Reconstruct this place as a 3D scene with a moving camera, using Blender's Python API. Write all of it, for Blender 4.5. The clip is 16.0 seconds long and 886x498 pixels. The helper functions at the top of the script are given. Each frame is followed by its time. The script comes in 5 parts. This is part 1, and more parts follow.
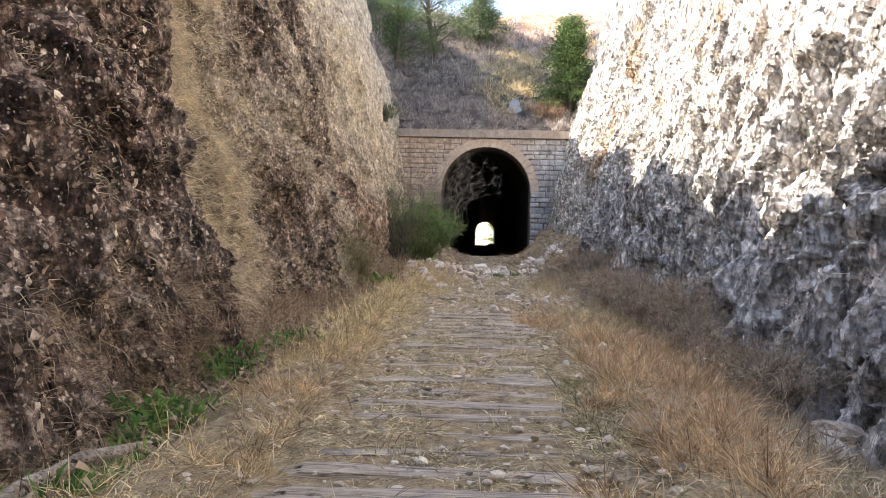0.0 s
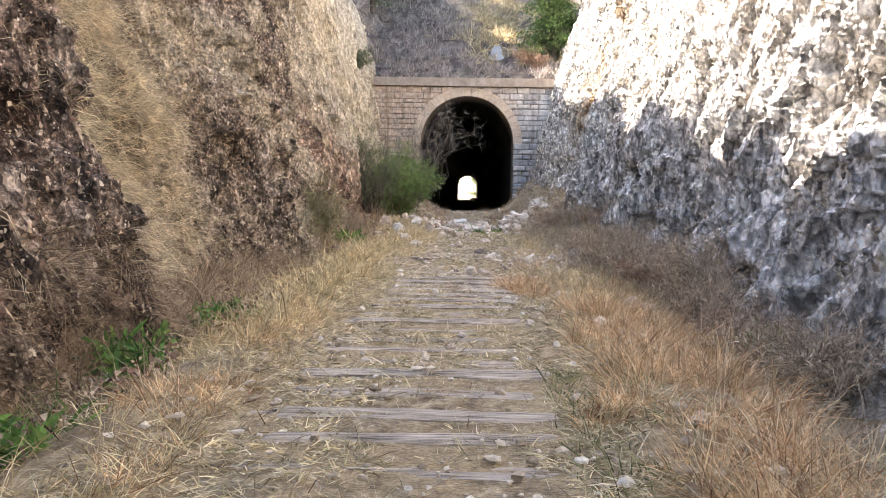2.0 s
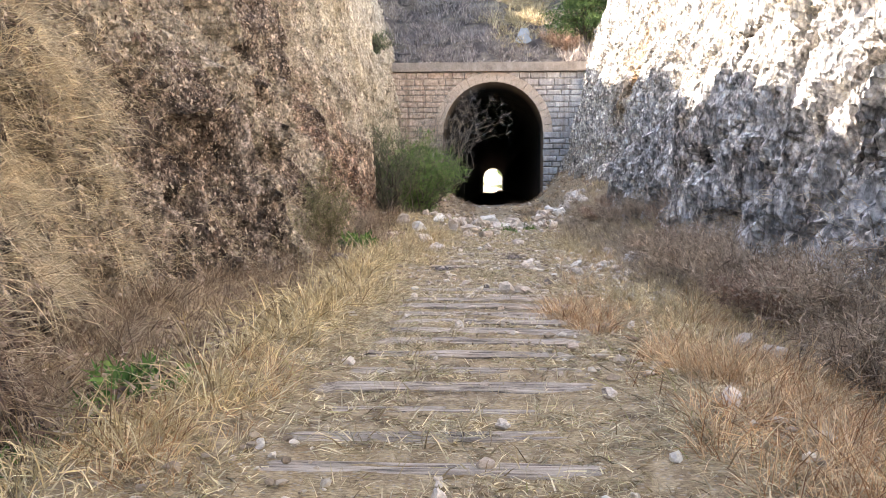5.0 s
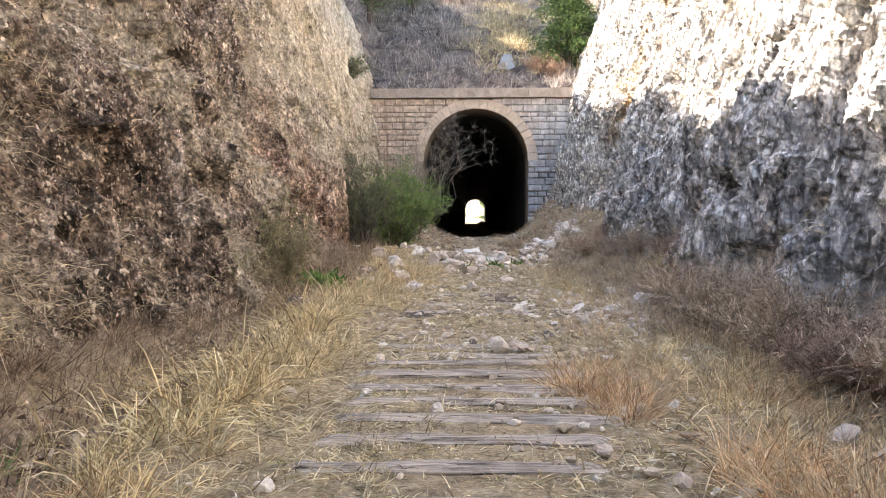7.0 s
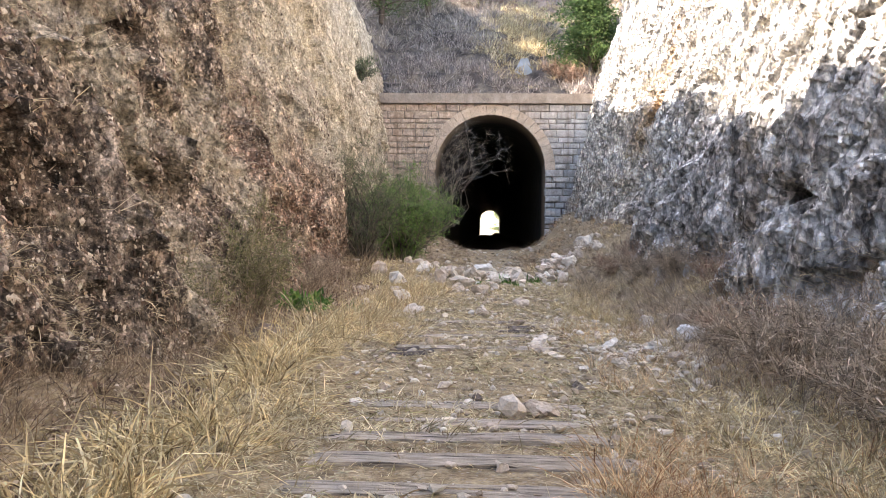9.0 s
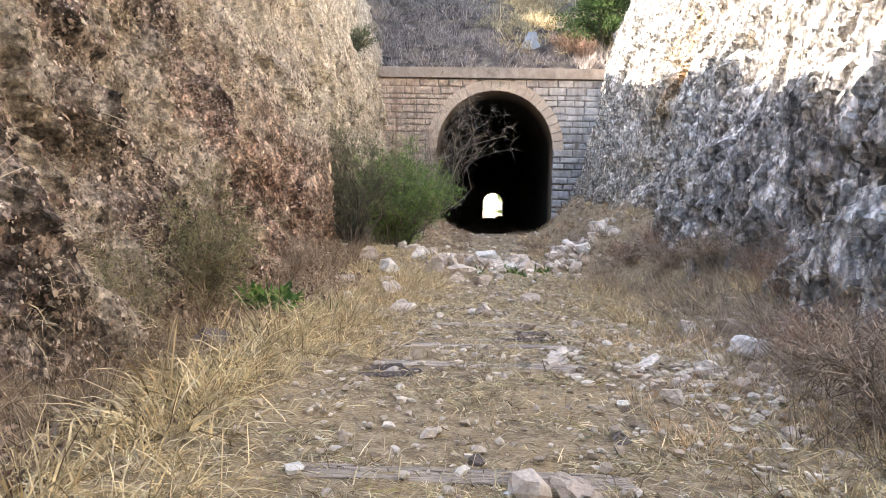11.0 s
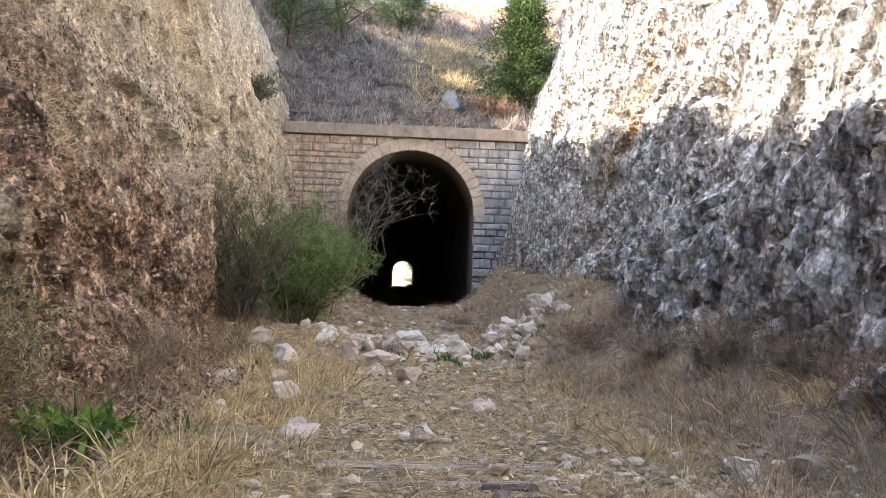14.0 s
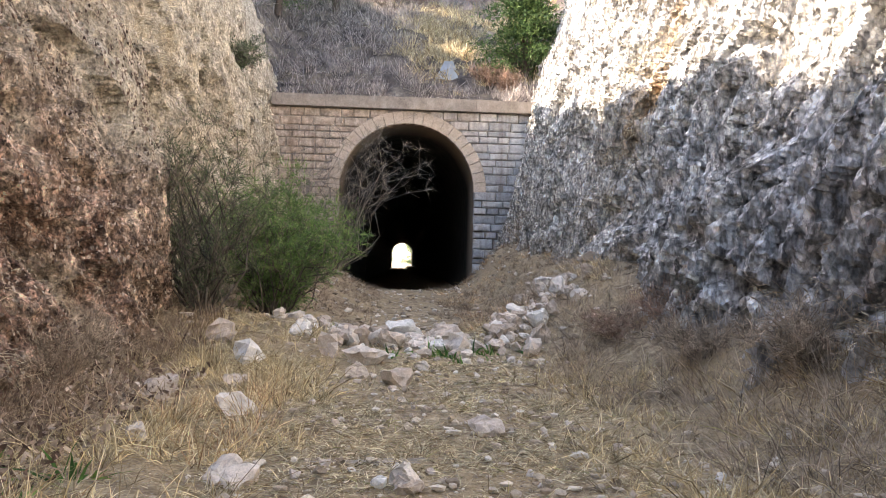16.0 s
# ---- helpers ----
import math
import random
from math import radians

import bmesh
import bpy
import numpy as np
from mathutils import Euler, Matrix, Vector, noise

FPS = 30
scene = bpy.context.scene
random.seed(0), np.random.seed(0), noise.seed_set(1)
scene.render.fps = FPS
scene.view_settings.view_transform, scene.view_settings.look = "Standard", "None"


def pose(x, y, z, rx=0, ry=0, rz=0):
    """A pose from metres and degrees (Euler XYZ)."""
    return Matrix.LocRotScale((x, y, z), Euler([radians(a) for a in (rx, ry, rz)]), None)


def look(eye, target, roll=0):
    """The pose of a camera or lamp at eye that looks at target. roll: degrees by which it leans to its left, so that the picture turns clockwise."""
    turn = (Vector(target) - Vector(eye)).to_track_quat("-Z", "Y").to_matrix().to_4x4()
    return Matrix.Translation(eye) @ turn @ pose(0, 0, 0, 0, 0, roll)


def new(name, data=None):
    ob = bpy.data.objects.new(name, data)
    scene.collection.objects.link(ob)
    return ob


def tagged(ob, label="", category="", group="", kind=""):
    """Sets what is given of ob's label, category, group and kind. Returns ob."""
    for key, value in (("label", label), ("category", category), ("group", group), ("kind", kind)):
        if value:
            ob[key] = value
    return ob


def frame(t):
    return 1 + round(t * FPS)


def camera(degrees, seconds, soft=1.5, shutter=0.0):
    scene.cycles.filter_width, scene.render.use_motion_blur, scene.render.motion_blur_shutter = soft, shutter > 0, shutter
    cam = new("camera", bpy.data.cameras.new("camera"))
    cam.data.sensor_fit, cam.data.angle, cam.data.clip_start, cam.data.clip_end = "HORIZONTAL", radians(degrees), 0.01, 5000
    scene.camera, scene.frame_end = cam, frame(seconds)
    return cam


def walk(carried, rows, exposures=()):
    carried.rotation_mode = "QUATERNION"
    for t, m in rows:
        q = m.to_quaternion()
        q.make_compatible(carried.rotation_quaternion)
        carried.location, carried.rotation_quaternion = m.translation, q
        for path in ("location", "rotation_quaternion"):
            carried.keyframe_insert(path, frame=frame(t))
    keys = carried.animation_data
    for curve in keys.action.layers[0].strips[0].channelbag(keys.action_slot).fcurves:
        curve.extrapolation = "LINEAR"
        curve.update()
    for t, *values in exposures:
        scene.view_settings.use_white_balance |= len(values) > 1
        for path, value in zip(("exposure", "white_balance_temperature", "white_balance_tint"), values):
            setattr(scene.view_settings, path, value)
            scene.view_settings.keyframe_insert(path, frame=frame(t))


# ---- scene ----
cam = camera(59.7, 16.0, 0.6)
METRES, EYE, TILT, LEAN, TURN = 17.2, 1.5, 0.0, 0.0, 2.5
ROWS = [
    (0.0, 0.0, 0.0, 0.0, 0.02, -0.93, -1.31),
    (0.5, 0.0012, 0.0265, 0.0011, -0.76, -1.8, -0.93),
    (1.0, 0.0089, 0.0554, -0.0015, -1.77, -3.01, -0.6),
    (1.5, 0.0109, 0.0821, -0.0014, -2.28, -3.87, -0.73),
    (2.0, 0.0133, 0.1093, -0.0021, -1.23, -4.27, -1.0),
    (2.5, 0.0164, 0.1405, -0.0035, -0.38, -4.78, -0.85),
    (3.0, 0.017, 0.1698, -0.0017, 0.1, -5.51, -0.75),
    (5.5, 0.0177, 0.3216, -0.0019, 0.66, -4.1, -0.03),
    (6.0, 0.0187, 0.3522, -0.0042, 0.61, -3.3, -0.0),
    (6.5, 0.0209, 0.3859, -0.0038, 0.02, -3.06, -0.06),
    (7.0, 0.0205, 0.4188, -0.0029, -0.69, -2.48, 0.05),
    (7.5, 0.024, 0.4498, -0.0024, -0.91, -1.7, -0.0),
    (8.0, 0.0241, 0.4843, -0.0028, -0.63, -1.34, -0.31),
    (8.5, 0.0259, 0.5131, -0.0035, 0.11, -1.45, -0.41),
    (9.0, 0.0309, 0.5439, -0.0014, 0.4, -1.69, -0.66),
    (11.5, 0.0366, 0.7037, -0.0019, 0.39, -3.12, -1.58),
    (12.0, 0.0361, 0.74, 0.0, -0.89, -2.7, -1.63),
    (12.5, 0.0366, 0.7721, 0.0007, -2.62, -1.46, -1.81),
    (13.0, 0.0344, 0.805, 0.0016, -4.32, 0.02, -2.2),
    (13.5, 0.0307, 0.8364, 0.0013, -5.25, 1.26, -2.12),
    (14.0, 0.0272, 0.8725, 0.0003, -6.17, 2.23, -1.77),
    (14.5, 0.0298, 0.9047, 0.0009, -6.69, 2.55, -1.17),
    (15.0, 0.0319, 0.9343, -0.0007, -6.85, 2.5, -0.73),
    (15.5, 0.0363, 0.9663, -0.0005, -6.93, 1.99, -0.91),
    (16.0, 0.0446, 0.9948, 0.0001, -6.15, 0.87, -1.45),
]
walk(cam, [(t, pose(0, 0, EYE, TILT, LEAN, TURN) @ pose(METRES * x, METRES * y, METRES * z, 90 + pitch, roll, yaw)) for t, x, y, z, yaw, pitch, roll in ROWS],
     exposures=[(t, stops, 7000, 16) for t, stops in (
         (0, 2.27), (1.0, 2.46), (1.5, 2.66), (2.5, 2.74), (3.0, 2.8), (5.5, 2.78), (6.5, 2.65), (7, 2.7), (8, 2.56), (8.5, 2.56), (9, 2.7), (11.5, 2.8), (12.5, 2.78), (13, 2.63), (13.5, 2.14), (14, 2.44), (14.5, 2.32), (15, 2.28), (15.5, 2.48), (16, 2.53))])

# ---- world and sun ----
SUN = Vector((-1.0, 0.32, 0.76)).normalized()
world = bpy.data.worlds.new("sky")
scene.world = world
world.use_nodes = True
wt = world.node_tree
sky = wt.nodes.new("ShaderNodeTexSky")
sky.sky_type, sky.sun_disc = "NISHITA", False
sky.sun_elevation, sky.sun_rotation = math.asin(SUN.z), math.atan2(SUN.x, SUN.y)
wt.nodes["Background"].inputs["Strength"].default_value = 0.14
wt.links.new(sky.outputs[0], wt.nodes["Background"].inputs["Color"])
lamp = bpy.data.lights.new("sun", "SUN")
lamp.energy, lamp.angle, lamp.color = 5.0, radians(0.5), (1.0, 0.965, 0.91)
new("sun", lamp).matrix_world = look(SUN * 100, (0, 0, 0))


# ---- numeric noise ----
def hash01(ix, iy, iz, seed):
    h = (ix.astype(np.int64) * 374761393 + iy.astype(np.int64) * 668265263 + iz.astype(np.int64) * 2147483647 + seed * 974711) & 0xFFFFFFFF
    h = ((h ^ (h >> 13)) * 1274126177) & 0xFFFFFFFF
    h = ((h ^ (h >> 16)) * 2246822519) & 0xFFFFFFFF
    return ((h ^ (h >> 15)) & 0xFFFFFF) / float(0xFFFFFF)


def vnoise(x, y, z, seed=0):
    x, y, z = np.broadcast_arrays(np.asarray(x, float), np.asarray(y, float), np.asarray(z, float))
    ix, iy, iz = np.floor(x).astype(np.int64), np.floor(y).astype(np.int64), np.floor(z).astype(np.int64)
    fx, fy, fz = x - ix, y - iy, z - iz
    fx, fy, fz = (f * f * (3 - 2 * f) for f in (fx, fy, fz))
    total = 0.0
    for a in (0, 1):
        for b in (0, 1):
            for c in (0, 1):
                w = (fx if a else 1 - fx) * (fy if b else 1 - fy) * (fz if c else 1 - fz)
                total = total + w * hash01(ix + a, iy + b, iz + c, seed)
    return total * 2 - 1


def fbm(x, y, z, octaves=4, seed=0):
    total, amp = 0.0, 1.0
    for k in range(octaves):
        total = total + amp * vnoise(x * 2 ** k, y * 2 ** k, z * 2 ** k, seed + k)
        amp *= 0.5
    return total


def ridged(x, y, z, octaves=3, seed=0):
    total, amp = 0.0, 1.0
    for k in range(octaves):
        total = total + amp * (1 - 2 * np.abs(vnoise(x * 2 ** k, y * 2 ** k, z * 2 ** k, seed + k)))
        amp *= 0.5
    return total


def facets(y, z, sy, sz, seed, jut, tilt_y, tilt_z, drop=0.0):
    """Broken rock: each cell of the face juts by its own amount and leans its own way."""
    y, z = y * sy, z * sz
    iy, iz = np.floor(y).astype(np.int64), np.floor(z).astype(np.int64)
    best, out = np.full(y.shape, 9.0), np.zeros(y.shape)
    for a in (-1, 0, 1):
        for b in (-1, 0, 1):
            cy, cz = iy + a, iz + b
            nil = cy * 0
            dy, dz = y - cy - hash01(cy, cz, nil, seed), z - cz - hash01(cy, cz, nil + 1, seed)
            d = np.abs(dy) * 0.8 + np.abs(dz) * 0.8 + 0.5 * np.hypot(dy, dz)
            h = jut * (hash01(cy, cz, nil + 2, seed) - 0.5) + tilt_y * (hash01(cy, cz, nil + 3, seed) - 0.5) * dy + tilt_z * (hash01(cy, cz, nil + 4, seed) - 0.5 + drop) * dz
            near = d < best
            best, out = np.where(near, d, best), np.where(near, h, out)
    return out


def step(a, b, v):
    t = np.clip((v - a) / (b - a), 0, 1)
    return t * t * (3 - 2 * t)


def bell(v, mid, half):
    return np.exp(-((v - mid) / half) ** 2)


# ---- mesh helpers ----
def mesh_np(name, verts, faces, material, smooth=True, attrs=None):
    """A mesh from arrays: verts n x 3, faces m x 3 or m x 4."""
    verts, faces = np.asarray(verts, np.float32), np.asarray(faces, np.int32)
    me = bpy.data.meshes.new(name)
    m, k = faces.shape
    me.vertices.add(len(verts))
    me.vertices.foreach_set("co", verts.ravel())
    me.loops.add(m * k)
    me.loops.foreach_set("vertex_index", faces.ravel())
    me.polygons.add(m)
    me.polygons.foreach_set("loop_start", np.arange(0, m * k, k, dtype=np.int32))
    me.polygons.foreach_set("loop_total", np.full(m, k, np.int32))
    me.polygons.foreach_set("use_smooth", np.full(m, smooth, bool))
    me.update(calc_edges=True)
    for key, values in (attrs or {}).items():
        me.attributes.new(key, "FLOAT", "POINT").data.foreach_set("value", np.asarray(values, np.float32).ravel())
    if material:
        me.materials.append(material)
    return me


def sheet(rows, cols, flip=False):
    i = np.arange((rows - 1) * (cols - 1))
    a = i // (cols - 1) * cols + i % (cols - 1)
    quads = np.stack([a, a + 1, a + cols + 1, a + cols], 1)
    return quads[:, ::-1] if flip else quads


def from_bm(name, bm, material, smooth=False):
    me = bpy.data.meshes.new(name)
    bmesh.ops.recalc_face_normals(bm, faces=bm.faces)
    bm.to_mesh(me)
    bm.free()
    for p in me.polygons:
        p.use_smooth = smooth
    if material:
        me.materials.append(material)
    return me


def part(name, me, parent, label=""):
    ob = new(name, me)
    ob.parent = parent
    return tagged(ob, label)


def ribbons(base, way, length, width, droop, rng, segments=2):
    """Grass blades or leaves: tapered strips from base along way, bent by droop. Returns verts and triangles."""
    n = len(base)
    way = way / np.linalg.norm(way, axis=1, keepdims=True)
    side = np.cross(way, rng.normal(size=(n, 3)))
    side /= np.linalg.norm(side, axis=1, keepdims=True) + 1e-9
    pts = []
    for k in range(segments):
        f = k / segments
        c = base + way * (length * f)[:, None]
        c[:, 2] -= droop * length * f * f
        w = (width * (1 - 0.55 * f) / 2)[:, None]
        pts += [c - side * w, c + side * w]
    tip = base + way * length[:, None]
    tip[:, 2] -= droop * length
    pts.append(tip)
    verts = np.stack(pts, 1).reshape(-1, 3)
    per = 2 * segments + 1
    tris = []
    for k in range(segments - 1):
        tris += [(2 * k, 2 * k + 1, 2 * k + 3), (2 * k, 2 * k + 3, 2 * k + 2)]
    tris.append((2 * segments - 2, 2 * segments - 1, 2 * segments))
    faces = (np.arange(n) * per)[:, None, None] + np.array(tris)[None]
    return verts, faces.reshape(-1, 3)


def join(pieces):
    verts, faces, at = [], [], 0
    for v, f in pieces:
        verts.append(v)
        faces.append(f + at)
        at += len(v)
    return np.concatenate(verts), np.concatenate(faces)


def tube(points, radii, sides=5):
    """A tapered limb along points."""
    points = np.asarray(points, float)
    n = len(points)
    tang = np.gradient(points, axis=0)
    tang /= np.linalg.norm(tang, axis=1, keepdims=True) + 1e-9
    ref = np.where(np.abs(tang[:, 2:]) > 0.9, np.array([[1.0, 0, 0]]), np.array([[0, 0, 1.0]]))
    u = np.cross(tang, ref)
    u /= np.linalg.norm(u, axis=1, keepdims=True) + 1e-9
    v = np.cross(tang, u)
    ang = np.arange(sides) / sides * 2 * np.pi
    ring = points[:, None] + np.asarray(radii)[:, None, None] * (np.cos(ang)[None, :, None] * u[:, None] + np.sin(ang)[None, :, None] * v[:, None])
    faces = []
    for k in range(n - 1):
        for s in range(sides):
            a, b = k * sides + s, k * sides + (s + 1) % sides
            faces += [(a, b, b + sides), (a, b + sides, a + sides)]
    return ring.reshape(-1, 3), np.array(faces)


# ---- materials ----
class Nodes:
    """A short hand for building a node material."""

    def __init__(self, name, rough=0.9, spec=0.2):
        self.mat = bpy.data.materials.new(name)
        self.mat.use_nodes = True
        self.t = self.mat.node_tree
        self.b = self.t.nodes["Principled BSDF"]
        self.b.inputs["Roughness"].default_value = rough
        self.b.inputs["Specular IOR Level"].default_value = spec
        self.pos = self.t.nodes.new("ShaderNodeNewGeometry")

    def put(self, socket, value):
        if isinstance(value, bpy.types.NodeSocket):
            self.t.links.new(value, socket)
        else:
            socket.default_value = value

    def where(self, scale=(1, 1, 1), local=False, turn=(0, 0, 0)):
        m = self.t.nodes.new("ShaderNodeMapping")
        m.inputs["Scale"].default_value = scale
        m.inputs["Rotation"].default_value = turn
        if local:
            self.t.links.new(self.t.nodes.new("ShaderNodeTexCoord").outputs["Object"], m.inputs[0])
        else:
            self.t.links.new(self.pos.outputs["Position"], m.inputs[0])
        return m.outputs[0]

    def noise(self, at, scale, detail=6, rough=0.6):
        n = self.t.nodes.new("ShaderNodeTexNoise")
        self.put(n.inputs["Vector"], at)
        n.inputs["Scale"].default_value, n.inputs["Detail"].default_value, n.inputs["Roughness"].default_value = scale, detail, rough
        return n.outputs["Fac"]

    def cell(self, at, scale, out="Distance", feature="F1"):
        n = self.t.nodes.new("ShaderNodeTexVoronoi")
        n.feature = feature
        self.put(n.inputs["Vector"], at)
        n.inputs["Scale"].default_value = scale
        return n.outputs[out]

    def ramp(self, fac, stops):
        r = self.t.nodes.new("ShaderNodeValToRGB")
        self.put(r.inputs[0], fac)
        e = r.color_ramp.elements
        while len(e) < len(stops):
            e.new(0.5)
        for el, (p, c) in zip(e, stops):
            el.position = p
            el.color = (*c, 1) if len(c) == 3 else (c[0], c[0], c[0], 1)
        return r.outputs[0]

    def mix(self, fac, a, b, mode="MIX"):
        m = self.t.nodes.new("ShaderNodeMix")
        m.data_type, m.blend_type = "RGBA", mode
        self.put(m.inputs[0], fac)
        self.put(m.inputs[6], a if isinstance(a, bpy.types.NodeSocket) else (*a, 1))
        self.put(m.inputs[7], b if isinstance(b, bpy.types.NodeSocket) else (*b, 1))
        return m.outputs[2]

    def math(self, op, a, b=0.0):
        m = self.t.nodes.new("ShaderNodeMath")
        m.operation = op
        self.put(m.inputs[0], a)
        self.put(m.inputs[1], b)
        return m.outputs[0]

    def attr(self, name):
        a = self.t.nodes.new("ShaderNodeAttribute")
        a.attribute_name = name
        return a.outputs["Fac"]

    def island(self):
        return self.pos.outputs["Random Per Island"]

    def per_object(self):
        return self.t.nodes.new("ShaderNodeObjectInfo").outputs["Random"]

    def done(self, color, bumps=(), rough=None):
        self.put(self.b.inputs["Base Color"], color)
        if rough is not None:
            self.put(self.b.inputs["Roughness"], rough)
        last = None
        for height, strength, dist in bumps:
            n = self.t.nodes.new("ShaderNodeBump")
            self.put(n.inputs["Height"], height)
            n.inputs["Strength"].default_value, n.inputs["Distance"].default_value = strength, dist
            if last:
                self.t.links.new(last, n.inputs["Normal"])
            last = n.outputs[0]
        if last:
            self.t.links.new(last, self.b.inputs["Normal"])
        return self.mat


def rock_left():
    n = Nodes("brown_conglomerate")
    p = n.where()
    stretched = n.where((1, 1, 0.45))
    big = n.noise(p, 0.55, 5)
    mid = n.noise(stretched, 3.5, 8, 0.7)
    fine = n.noise(p, 22, 6, 0.7)
    clast = n.cell(p, 11, "Distance")
    clast_id = n.cell(p, 11, "Color")
    brown = n.ramp(mid, [(0.37, (0.015, 0.01, 0.009)), (0.47, (0.05, 0.033, 0.027)), (0.56, (0.13, 0.09, 0.074)), (0.66, (0.36, 0.295, 0.245))])
    pale = n.ramp(mid, [(0.32, (0.21, 0.165, 0.115)), (0.45, (0.44, 0.375, 0.28)), (0.64, (0.66, 0.585, 0.455))])
    red = n.ramp(mid, [(0.36, (0.08, 0.038, 0.027)), (0.5, (0.27, 0.16, 0.115)), (0.64, (0.53, 0.405, 0.315))])
    grey = n.ramp(mid, [(0.36, (0.028, 0.023, 0.022)), (0.5, (0.165, 0.134, 0.115)), (0.64, (0.46, 0.395, 0.34))])
    c = n.mix(n.ramp(big, [(0.4, (0,)), (0.6, (0.8,))]), brown, grey)
    c = n.mix(n.attr("red"), c, red)
    c = n.mix(n.attr("pale"), c, pale)
    stone = n.ramp(n.math("MULTIPLY", n.ramp(clast, [(0.25, (1,)), (0.36, (0,))]), n.ramp(clast_id, [(0.62, (0,)), (0.7, (1,))])), [(0, (0,)), (1, (0.75,))])
    c = n.mix(stone, c, n.ramp(fine, [(0.3, (0.3, 0.25, 0.21)), (0.7, (0.55, 0.49, 0.43))]))
    drip = n.noise(n.where((1, 1, 0.3)), 1.5, 6, 0.75)
    c = n.mix(n.math("SUBTRACT", 0.85, n.math("MULTIPLY", n.attr("pale"), 0.45)), c, n.ramp(drip, [(0.32, (0.4, 0.35, 0.31)), (0.46, (1.0, 0.98, 0.95)), (0.68, (1.5, 1.48, 1.45))]), "MULTIPLY")
    crumb = n.noise(n.where((1, 1, 0.6)), 9.5, 8, 0.75)
    c = n.mix(n.math("SUBTRACT", 0.85, n.math("MULTIPLY", n.attr("pale"), 0.62)), c, n.ramp(crumb, [(0.37, (0.3, 0.26, 0.23)), (0.46, (1.0, 0.97, 0.94)), (0.58, (1.45, 1.42, 1.38)), (0.7, (1.8, 1.76, 1.7))]), "MULTIPLY")
    small = n.cell(p, 27, "Color")
    c = n.mix(n.math("MULTIPLY", n.ramp(n.cell(p, 27), [(0.2, (1,)), (0.4, (0,))]), n.ramp(small, [(0.6, (0,)), (0.66, (0.7,))])), c, (0.6, 0.52, 0.43))
    c = n.mix(n.math("SUBTRACT", 0.9, n.math("MULTIPLY", n.attr("pale"), 0.35)), c, n.ramp(fine, [(0.38, (0.3,)), (0.49, (1,)), (0.62, (1.5,))]), "MULTIPLY")
    flaky = n.where((1, 1, 0.6), turn=(-0.5, 0, 0))
    c = n.mix(n.math("SUBTRACT", 0.65, n.math("MULTIPLY", n.attr("pale"), 0.45)), c, n.ramp(n.cell(flaky, 10, "Color"), [(0.22, (0.45,)), (0.5, (1.05,)), (0.75, (1.7,))]), "MULTIPLY")
    c = n.mix(n.math("SUBTRACT", 0.5, n.math("MULTIPLY", n.attr("pale"), 0.32)), c, n.ramp(n.cell(flaky, 21, "Color"), [(0.22, (0.45,)), (0.5, (1.05,)), (0.75, (1.6,))]), "MULTIPLY")
    return n.done(c, [(n.cell(flaky, 10, "Distance"), 0.9, 0.1), (n.cell(flaky, 21, "Distance"), 0.8, 0.04), (mid, 0.9, 0.12), (crumb, 0.8, 0.06), (fine, 0.6, 0.02)])


